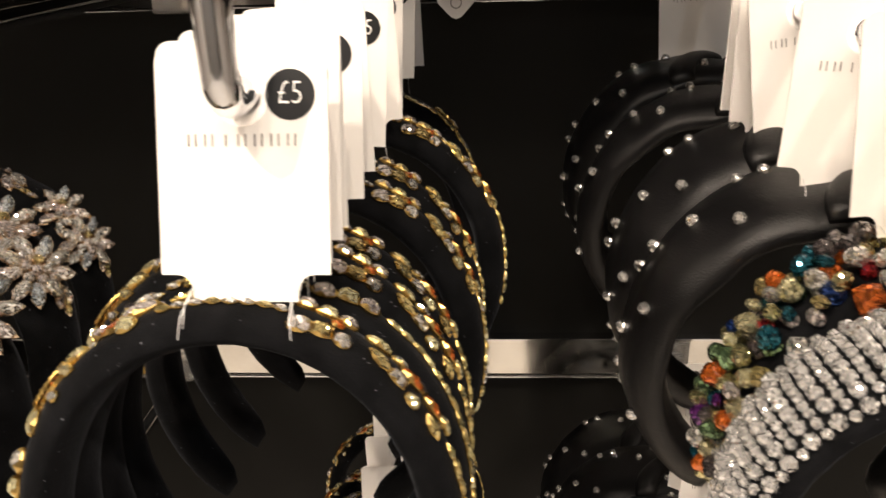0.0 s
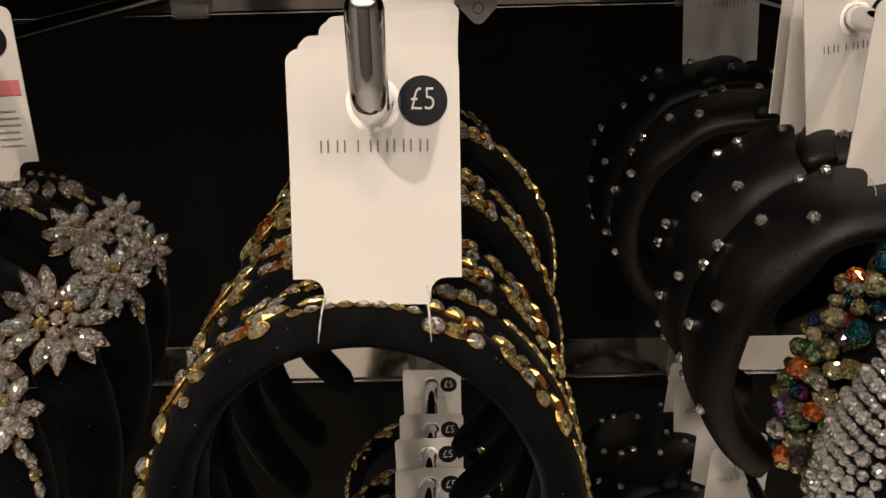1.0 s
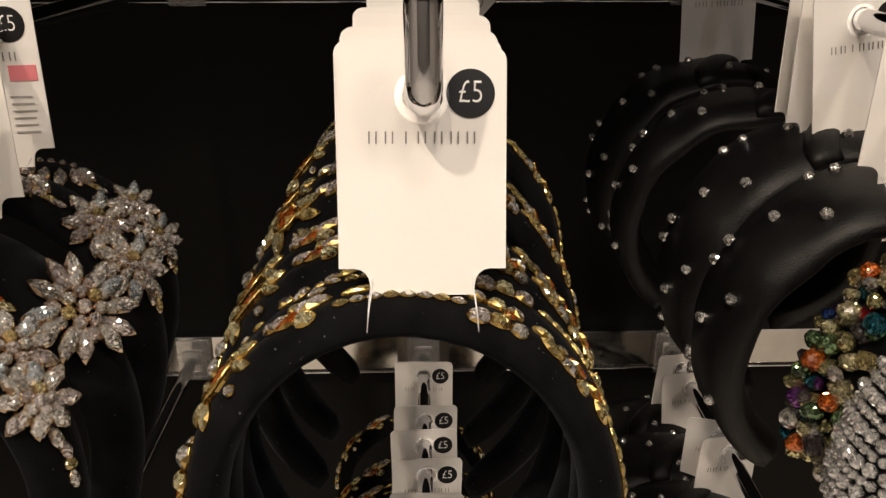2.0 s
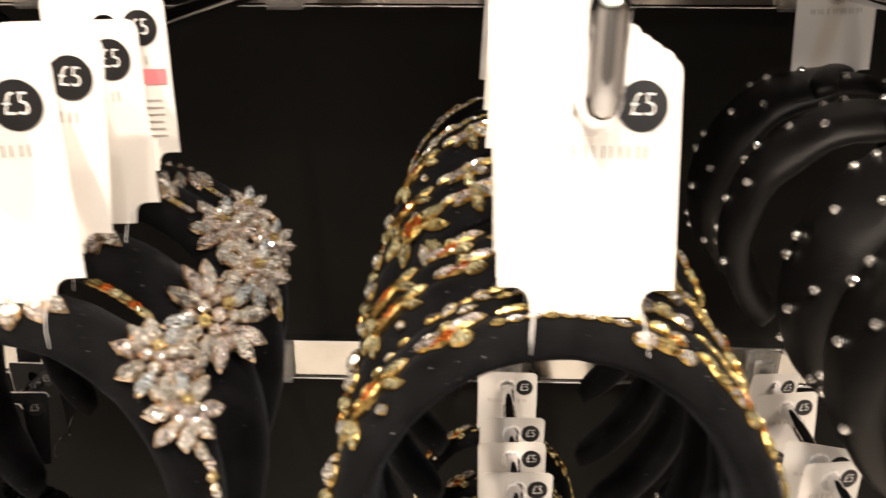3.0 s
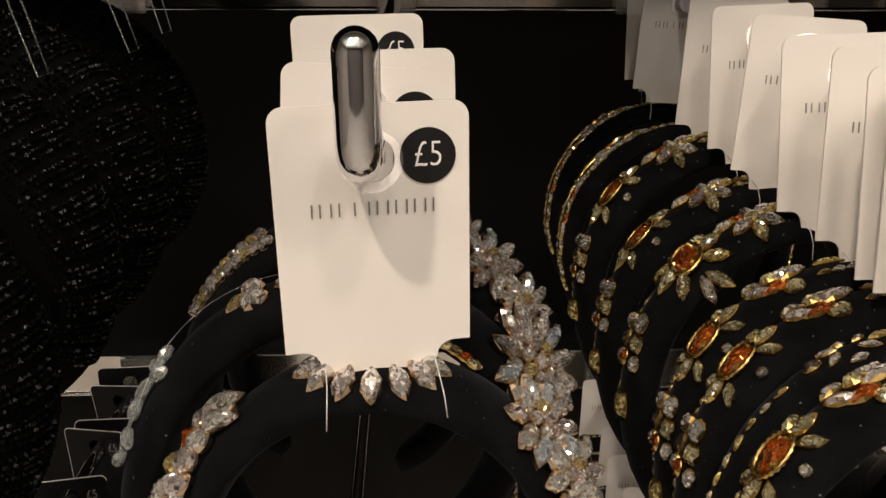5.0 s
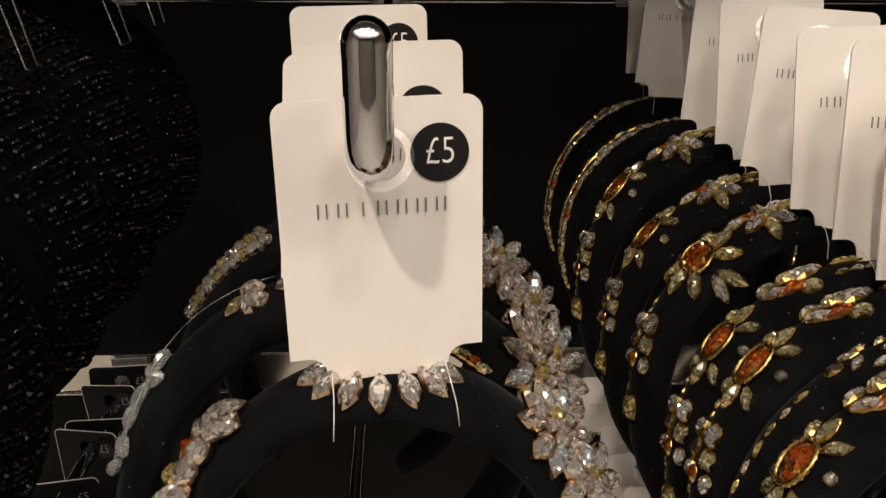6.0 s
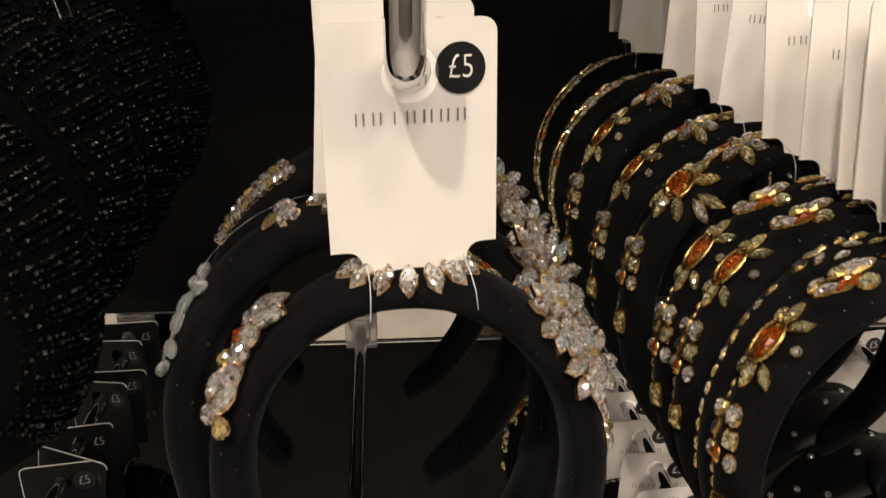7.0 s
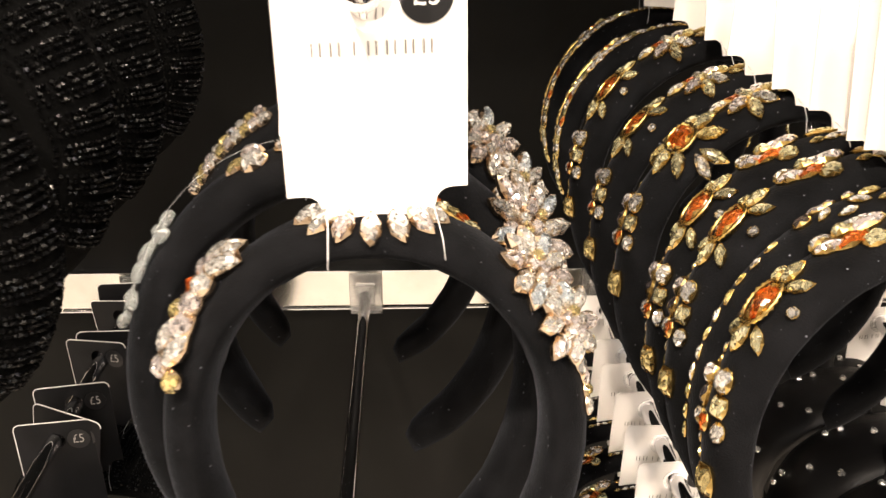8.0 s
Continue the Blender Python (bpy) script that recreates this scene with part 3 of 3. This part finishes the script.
def pave_band(seed):
    """Headband covered by close rows of round crystals."""
    rnd = random.Random(seed)
    f = Band(a=0.068, up=0.068, low=0.076, w_top=0.046, w_tip=0.016, thick=0.016)
    band = thing("headband", Matrix.Identity(4), "black headband covered with rows of round clear crystals", "headband")
    part("velvet_band", f.body(), VELVET, band)
    bm = bmesh.new()
    d, i = -115.0, 0
    while d < 115:
        big = i % 2 == 0
        size = 0.0056 if big else 0.0040
        n = int(f.width(radians(d)) * 1.18 / size)
        for k in range(n):
            s = -0.47 + 0.94 * (k + 0.5) / n
            add_gem(bm, "round", f.seat(d + rnd.uniform(-0.2, 0.2), s, rnd.uniform(0, 40)) @ Matrix.Diagonal((size, size, size * 0.8, 1)), 7)
        d += 4.3
        i += 1
    tagged(part("crystal_covering", bm, PAVE, band, "rows of round clear crystals", smooth=False), kind="stuff")
    return band


FORM_D = Band(a=0.083, up=0.084, low=0.084, w_top=0.064, w_tip=0.03, thick=0.030, bulge=0.1)


def beaded_band(seed):
    """Thick black knitted headband sewn all over with black glass beads."""
    rnd = random.Random(seed)
    f = FORM_D
    band = thing("headband", Matrix.Identity(4), "thick black headband sewn all over with black glass beads", "headband", "beaded headbands")
    part("knit_band", f.body(ruffle=0.003, seed=seed), KNIT, band, "ribbed black knit")
    oct_ = [Vector(v) for v in ((1, 0, 0), (-1, 0, 0), (0, 1, 0), (0, -1, 0), (0, 0, 1), (0, 0, -1))]
    faces = ((0, 2, 4), (2, 1, 4), (1, 3, 4), (3, 0, 4), (2, 0, 5), (1, 2, 5), (3, 1, 5), (0, 3, 5))
    bm, bright = bmesh.new(), bmesh.new()
    for i in range(140):
        d = -130 + 260 * i / 139
        if i % 5 == 4:
            continue
        for k in range(34):
            s = -0.49 + 0.98 * (k + 0.5) / 34 + rnd.uniform(-0.008, 0.008)
            p, n, t = f.at(d + 3.0 * s, s, 0.0009)
            m = Euler((rnd.uniform(0, 3), rnd.uniform(0, 3), 0)).to_matrix()
            r = 0.0011 * rnd.uniform(0.8, 1.2)
            to = bright if rnd.random() < 0.008 else bm
            vs = [to.verts.new(p + (m @ o) * r) for o in oct_]
            for q in faces:
                to.faces.new([vs[j] for j in q])
    tagged(part("bead_covering", bm, BEAD, band, "faceted black glass beads", smooth=False), kind="stuff")
    tagged(part("sparkling_covering", bright, SPARK, band, "sparkling black glass beads", smooth=False), kind="stuff")
    return band


# ---- tags and hooks ----
TAG_W, TAG_TOP, TAG_NOTCH, TAG_LOW, TAB = 0.0253, 0.0140, -0.0522, -0.0602, 0.0155


def tag_outline():
    pts = []

    def arc(cx, cz, r, a0, a1, n=6):
        for k in range(n + 1):
            a = radians(a0 + (a1 - a0) * k / n)
            pts.append((cx + r * math.cos(a), cz + r * math.sin(a)))
    r = 0.0042
    arc(TAG_W - r, TAG_TOP - r, r, 0, 90)
    arc(-TAG_W + r, TAG_TOP - r, r, 90, 180)
    pts.append((-TAG_W, TAG_NOTCH))
    pts.append((-TAG_W + 0.004, TAG_NOTCH))
    arc(-TAB - 0.0050, TAG_NOTCH - 0.0045, 0.0045, 90, 0, 4)
    pts.append((-TAB, TAG_LOW))
    pts.append((TAB, TAG_LOW))
    arc(TAB + 0.0050, TAG_NOTCH - 0.0045, 0.0045, 180, 90, 4)
    pts.append((TAG_W - 0.004, TAG_NOTCH))
    pts.append((TAG_W, TAG_NOTCH))
    return pts


def slab(loops, thick):
    """A flat sheet in the x-z plane with holes, given thickness along y."""
    bm = bmesh.new()
    edges = []
    for pts in loops:
        vs = [bm.verts.new((x, -thick / 2, z)) for x, z in pts]
        edges += [bm.edges.new((vs[i], vs[(i + 1) % len(vs)])) for i in range(len(vs))]
    res = bmesh.ops.triangle_fill(bm, use_beauty=True, use_dissolve=False, edges=edges)
    faces = [g for g in res["geom"] if isinstance(g, bmesh.types.BMFace)]
    ext = bmesh.ops.extrude_face_region(bm, geom=faces)
    for v in ext["geom"]:
        if isinstance(v, bmesh.types.BMVert):
            v.co.y += thick
    bmesh.ops.recalc_face_normals(bm, faces=bm.faces)
    return bm


def disc_points(cx, cz, r, n=32):
    return [(cx + r * math.cos(2 * math.pi * k / n), cz + r * math.sin(2 * math.pi * k / n)) for k in range(n)]


def text_mesh(body, size, mat):
    cu = bpy.data.curves.new("price", "FONT")
    cu.body, cu.size, cu.align_x, cu.align_y, cu.extrude = body, size, "CENTER", "CENTER", 0.00004
    cu.offset = -0.00010
    tmp = bpy.data.objects.new("price", cu)
    me = bpy.data.meshes.new_from_object(tmp)
    bpy.data.objects.remove(tmp)
    me.materials.clear()
    me.materials.append(mat)
    return me


PRICE = text_mesh("\u00a35", 0.0088, WHITE_INK)
PRICE_DIM = text_mesh("\u00a35", 0.0088, PALE_INK)


def tag(dark=False, pink=False):
    """Hang tag with a punched hole at its origin, a round price sticker, a line of print and two clear fastener threads."""
    ob = thing("hang_tag", Matrix.Identity(4), "black hang tag with white cut edges and price sticker" if dark else
               ("white card hang tag with a pink sticker and small print" if pink else "white card hang tag with a black round price sticker"), "hang tag", "hang tags")
    part("card", slab([tag_outline(), disc_points(0, 0, 0.0060, 20)[::-1]], 0.0007), CARD_BLACK if dark else CARD, ob, smooth=False)
    if dark:
        bm = bmesh.new()
        pts = [Vector((x * 1.004, 0, z + 0.0002)) for x, z in tag_outline()]
        tube(bm, pts[:16], 0.0005, 5)
        part("cut_edge", bm, CARD, ob, "white cut edge")
    if not dark:
        washer = part("hole_washer", slab([disc_points(0, -0.0005, 0.0082, 28), disc_points(0, 0, 0.0061, 20)[::-1]], 0.0003), CLEARPL, ob, "clear plastic washer round the hole", smooth=False)
        washer.location.y, washer.visible_shadow = -0.0006, False
    sticker = part("price_sticker", slab([disc_points(0.0145, 0.0002, 0.0073)], 0.0002), INK, ob, "black round price sticker", smooth=False)
    sticker.location.y = -0.0006
    num = part("price", PRICE_DIM if dark else PRICE, WHITE_INK, sticker)
    num.matrix_basis = pose(0.0145, -0.0003, 0.0004, 90) @ Matrix.Diagonal((0.88, 1.08, 1, 1))
    bm = bmesh.new()
    for k in range(7):
        x = -0.0160 + 0.0049 * k
        for dx in ((0.0012,) if k == 2 else (0.0, 0.0021)):
            box(bm, (x + dx, -0.0007, -0.0146), (x + dx + 0.00042, -0.0004, -0.0110))
    if dark:
        bm.free()
    else:
        part("print_line", bm, GREY_INK, ob, "thin grey line of print", smooth=False)
    if pink:
        bm = bmesh.new()
        box(bm, (0.0120, -0.0007, -0.0230), (0.0235, -0.0004, -0.0165))
        part("pink_label", bm, PINK, ob, "pink label", smooth=False)
        bm = bmesh.new()
        for k in range(6):
            box(bm, (0.0110, -0.0007, -0.0300 - 0.003 * k), (0.0200 + 0.0005 * (k % 3), -0.0004, -0.0293 - 0.003 * k))
        part("small_print", bm, PALE_INK, ob, "grey lines of small print", smooth=False)
    for sx in (-1, 1):
        bm = bmesh.new()
        tube(bm, [(sx * 0.0150, -0.0003, TAG_LOW + 0.004), (sx * 0.0152, -0.008, TAG_LOW + 0.001), (sx * 0.0157, -0.012, TAG_LOW - 0.003), (sx * 0.0162, -0.0130, TAG_LOW - 0.009)], 0.00016, 6)
        part("fastener_thread", bm, FIBRE, ob, "clear plastic thread")
    return ob


def hook(x, z_back, z_front, up=0.0, front=0.2085, label="long chrome display hook with an upturned rounded end"):
    ob = thing("display_hook", pose(x, 0.645, z_back), label, "display hook", "display hooks")
    drop = z_front - z_back
    y1 = front - 0.645
    pts = [(0, -0.012 + (y1 + 0.012) * k / 8, drop * (k / 8)) for k in range(9)]
    r = 0.0072
    for k in range(1, 7):
        a = k / 6 * math.pi / 2
        pts.append((0, y1 - r * math.sin(a), drop + r * (1 - math.cos(a))))
    pts.append((0, y1 - r - 0.0004, drop + 0.0185))
    pts.append((0, y1 - r - 0.0004, drop + 0.0250 + up))
    bm = bmesh.new()
    tube(bm, pts, 0.0054, 20, round_end=True)
    part("bar", bm, CHROME, ob, "polished chrome bar")
    bm = bmesh.new()
    box(bm, (-0.0145, -0.0060, -0.0215), (0.0145, -0.0035, 0.0190), 0.0008)
    box(bm, (-0.0085, -0.0130, -0.0100), (0.0085, -0.0062, 0.0110), 0.0015)
    part("clip", bm, CLEARPL, ob, "clear plastic clip over the rail")
    return ob


# ---- the shop round the display ----
def structure(name, lo, hi, mat, label, category):
    bm = bmesh.new()
    box(bm, lo, hi)
    ob = part(name, bm, mat, None, smooth=False)
    return tagged(ob, label, category, kind="structure")


FLOOR = material("pale_floor_tile", (0.55, 0.50, 0.44), 0.25, vary=0.08, scale=3)
PLASTER = material("warm_plaster", (0.55, 0.50, 0.45), 0.8, vary=0.06, scale=4, bump=0.1)
DARKWALL = material("dark_plaster", (0.17, 0.155, 0.14), 0.8, vary=0.1, scale=4, bump=0.1)
CEIL = material("grey_ceiling", (0.16, 0.15, 0.145), 0.8, vary=0.06, scale=3)
structure("wall_north", (-3.0, 0.657, 0.0), (3.0, 0.75, 3.1), PANEL, "black laminate back panel of the display wall", "wall")
structure("wall_south", (-3.0, -4.1, 0.0), (3.0, -4.0, 3.1), DARKWALL, "plain dark plaster wall", "wall")
structure("wall_east", (3.0, -4.1, 0.0), (3.1, 0.75, 3.1), PLASTER, "plain plaster wall", "wall")
structure("wall_west", (-3.1, -4.1, 0.0), (-3.0, 0.75, 3.1), PLASTER, "plain plaster wall", "wall")
structure("floor", (-3.1, -4.1, -0.1), (3.1, 0.75, 0.0), FLOOR, "pale polished shop floor", "floor")
# Unseen board, added only to keep light off the rear tags and bands.
structure("added_shade_board", (-3.0, 0.265, 1.62), (3.0, 0.655, 1.70), PANEL, "plain black board added out of view to shade the rear tags", "shelf")
structure("ceiling", (-3.1, -4.1, 3.1), (3.1, 0.75, 3.2), CEIL, "plain grey ceiling", "ceiling")


def rail(name, z):
    ob = thing(name, pose(0, 0.657, z), "polished steel display rail across the black panel", "display rail", "display rails")
    bm = bmesh.new()
    box(bm, (-1.4, -0.0105, 0.0), (1.4, 0.0, 0.0360), 0.0006)
    part("face", bm, STEEL, ob, "pale polished steel face", smooth=False)
    for dz in (-0.0018, 0.0362):
        bm = bmesh.new()
        box(bm, (-1.4, -0.0135, dz), (1.4, -0.0002, dz + 0.0016), 0.0004)
        part("lip", bm, CHROME, ob, "bright chrome lip", smooth=False)
    return ob


RAIL_Z = 1.3670
PITCH = 0.330
rail("display_rail", RAIL_Z)
rail("display_rail", RAIL_Z - PITCH)

# ---- the hooks ----
HA, HB, HC, HD = -0.0440, -0.223, 0.168, -0.420
LA, LB, LC, LD = -0.043, -0.252, 0.186, -0.452
ZB, ZF = 1.3845, 1.3715
hook(HA, ZB, ZF, 0.0015, 0.2160)
hook(HB + 0.0005, ZB, ZF + 0.002, 0.0015, 0.2060)
hook(HC, ZB, ZF)
hook(HD, ZB, ZF)
for x in (LA, LB, LC, LD):
    hook(x, ZB - PITCH, ZF - PITCH)


def hook_z(y, base=0.0):
    return ZF + (ZB - ZF) * (y - 0.21) / 0.435 - base


def hang(ob, x, y, z, rx=0.0, ry=0.0, rz=0.0, size=1.0):
    ob.matrix_world = pose(x, y, z, rx, ry, rz) @ Matrix.Scale(size, 4)
    return ob


def again(ob, x, y, z, rx=0.0, ry=0.0, rz=0.0):
    return copy_thing(ob, pose(x, y, z, rx, ry, rz))


def hung(x, y, z, r, lean=-12, ry=0.0, rz=0.0, size=1.0):
    """The place of a band whose top lies at x, y, z, its lower half swung towards the aisle."""
    return pose(x, y, z, lean) @ pose(0, 0, -r * size, 0, 0, rz) @ pose(0, 0, 0, 0, ry, 0) @ Matrix.Scale(size, 4)


# gold stone headbands
gold = [gold_band(0, 1), gold_band(1, 2), gold_band(2, 3), gold_band(3, 4), gold_band(4, 5)]
TOP = 1.3130
BX = -0.0515
GOLDS = [(0, 0.2130, 0.000, 0.0, 0.0, 0.000), (3, 0.2310, 0.000, 1.0, 1.0, 0.001), (0, 0.2500, 0.004, 4.0, -1.5, 0.000), (0, 0.2740, 0.003, 1.0, 1.5, -0.001), (1, 0.3220, 0.008, 6.0, 2.0, 0.001),
         (4, 0.3640, 0.006, 4.0, 0.0, 0.000), (4, 0.4210, 0.007, 2.0, 2.0, 0.006), (2, 0.4800, 0.005, 0.0, -1.0, -0.001), (2, 0.5350, 0.005, 2.0, 1.5, 0.000)]
placed = set()
for style, y, dz, ry, rz, dx in GOLDS:
    m = hung(BX + dx, y, TOP + dz, 0.0735, -12 if y < 0.40 else -8, ry, rz, 1.07 if 0.30 < y < 0.45 else 1.01)
    if style in placed:
        copy_thing(gold[style], m)
    else:
        gold[style].matrix_world = m
        placed.add(style)
tag_white, tag_pink, tag_black = tag(), tag(pink=True), tag(dark=True)
hang(tag_white, -0.0445, 0.2262, 1.3705, -16, 0.4, 0)
for y, ry, rz, rx, dx in ((0.2305, -0.5, 0, -16, -0.0005), (0.2490, 1.2, 2, -13, 0.000), (0.2590, -1.0, -1, -13, -0.001), (0.2890, 1.5, 3, -12, 0.001), (0.3195, -3.0, -4, -12, -0.001),
                          (0.3630, 4.0, 2, -8, 0.002), (0.4050, -2.0, 6, -8, 0.0), (0.4400, 2.0, -3, -6, 0.001), (0.5250, 3.0, 2, -4, 0.0), (0.5600, -2.0, -4, -4, 0.0)):
    again(tag_white, -0.0450 + dx, y, hook_z(y), rx, ry, rz)

# crystal flower headbands
crys, crys_milky, crys_spray, crys_leaf = crystal_band(5, 0), crystal_band(6, 1), crystal_band(7, 2), crystal_band(8, 3)
crys.matrix_world = hung(HB + 0.001, 0.2230, 1.3115, 0.072, -12, 0.0, 0)
crys_milky.matrix_world = hung(HB - 0.011, 0.2720, 1.3170, 0.072, -12, 3.0, 2, 1.21)
crys_spray.matrix_world = hung(HB - 0.011, 0.3240, 1.3220, 0.072, -10, 8.0, -2, 1.14)
crys_leaf.matrix_world = hung(HB - 0.013, 0.3760, 1.3110, 0.072, -8, 10.0, 2)
again(tag_white, -0.2208, 0.2172, 1.3705, -3, -0.6, 9)
again(tag_white, HB - 0.001, 0.2580, hook_z(0.258), -4, 4.0, 4)
again(tag_white, HB + 0.0015, 0.2850, hook_z(0.285), -4, -1.5, 1)
hang(tag_pink, -0.2312, 0.3380, hook_z(0.338) + 0.004, -4, -1.0, 4)

# studded, coloured and paved headbands
stud = studded_band(8)
hang(stud, HC, 0.3160, 1.237, 0, 3, -2)
for y, ry, rz, dz, dx in ((0.3920, -9, 7, 0.004, 0.003), (0.4740, 8, -8, 0.006, -0.004), (0.5560, -3, 6, 0.012, -0.006)):
    again(stud, HC + dx, y, 1.237 + dz, 0, ry, rz)
hang(coloured_band(9), HC + 0.012, 0.2600, 1.239, 0, 2, 0)
hang(pave_band(10), HC + 0.002, 0.2160, 1.234, 0, 2, 0)
for y, ry, rz, rx, dx in ((0.2200, 2, 0, -3, 0.002), (0.2650, -3, 4, -4, 0.002), (0.3100, 3, -8, -4, 0.0), (0.3800, -6, 8, -6, 0.0), (0.3950, 2, 16, -4, -0.002), (0.4150, 6, 24, -6, -0.002), (0.5700, -3, -6, -2, -0.002)):
    again(tag_white, HC + dx, y, hook_z(y), rx, ry, rz)

# beaded headbands
bead = beaded_band(12)
hang(bead, HD + 0.004, 0.2500, hook_z(0.25) - 0.0830, 0, 2, 0, 1.04)
for y, ry, rz in ((0.3250, -4, 4), (0.4050, 4, -3), (0.4850, 0, 2)):
    again(bead, HD, y, hook_z(y) - 0.0750, 0, ry, rz)


def loop_thread(x, y, z, lean):
    ob = thing("tag_thread", pose(x, y, z), "thin pale plastic tag thread hanging above the beaded headbands", "tag thread", "tag threads")
    bm = bmesh.new()
    tube(bm, [(0, 0, 0.05), (lean * 0.4, 0.001, 0.025), (lean, 0.0, 0.0), (lean + 0.004, 0.002, 0.001), (lean * 0.5 + 0.004, 0.001, 0.028), (0.003, 0, 0.05)], 0.0004, 6)
    part("thread", bm, MILKY, ob)
    return ob


for x, y, z, lean in ((-0.405, 0.34, 1.350, 0.004), (-0.396, 0.32, 1.352, 0.006), (-0.375, 0.36, 1.366, 0.010), (-0.352, 0.40, 1.370, 0.012), (-0.340, 0.42, 1.376, 0.010)):
    loop_thread(x, y, z, lean)

# ticket end below the upper rail
ticket = thing("price_ticket", pose(0.0013, 0.634, 1.3600, 0, 0, 8), "small translucent white price ticket hanging below the steel rail", "price ticket")
part("card", slab([[(-0.016, 0.016), (-0.014, 0.006), (-0.004, -0.0045), (0.0, -0.006), (0.004, -0.0045), (0.014, 0.006), (0.016, 0.016)]], 0.0006), CARD, ticket, smooth=False)
part("print_ring", slab([disc_points(0, 0.006, 0.0045, 20), disc_points(0, 0.006, 0.0036, 20)[::-1]], 0.0002), GREY_INK, ticket, "grey printed ring", smooth=False).location.y = -0.0006

# the row below
for y, ry, rz in ((0.3600, 2, 0), (0.3990, -2, 2), (0.4340, 1, -2), (0.4710, 3, 3), (0.5060, -2, 0), (0.5380, 2, 2), (0.6050, 0, -2)):
    copy_thing(gold[0], hung(LA - 0.010, y, TOP + 0.030 - PITCH, 0.0735, -8, ry, rz))
    again(tag_white, LA + 0.0004 * ry, y, hook_z(y, PITCH), -2, ry * 0.5, rz)
for y, ry, rz in ((0.4100, 3, -3), (0.4750, -4, 3), (0.5400, 2, 0), (0.5950, -2, 3)):
    again(stud, LC - 0.034, y, 1.268 - PITCH, 0, ry, rz)
for y, ry, rz in ((0.4900, 5, 14), (0.5100, 2, -12), (0.5800, -3, 4), (0.6100, 8, 20)):
    again(tag_white, LC, y, hook_z(y, PITCH), -4, ry, rz)
hang(tag_black, LD + 0.001, 0.4480, hook_z(0.448, PITCH), -5, -1, 6)
for y, ry, rz in ((0.4560, 9, -16), (0.4860, -1, 8), (0.5420, -4, -14), (0.5560, 6, 12), (0.6020, -8, -16), (0.6180, 1, 6)):
    again(tag_black, LD + 0.0006 * ry, y, hook_z(y, PITCH) + (0.002 if y < 0.61 else 0.010), -4, ry, rz)
for y, ry in ((0.3400, 2), (0.4300, -3), (0.5200, 2)):
    again(bead, LD, y, 1.236 - PITCH, 0, ry, 0)
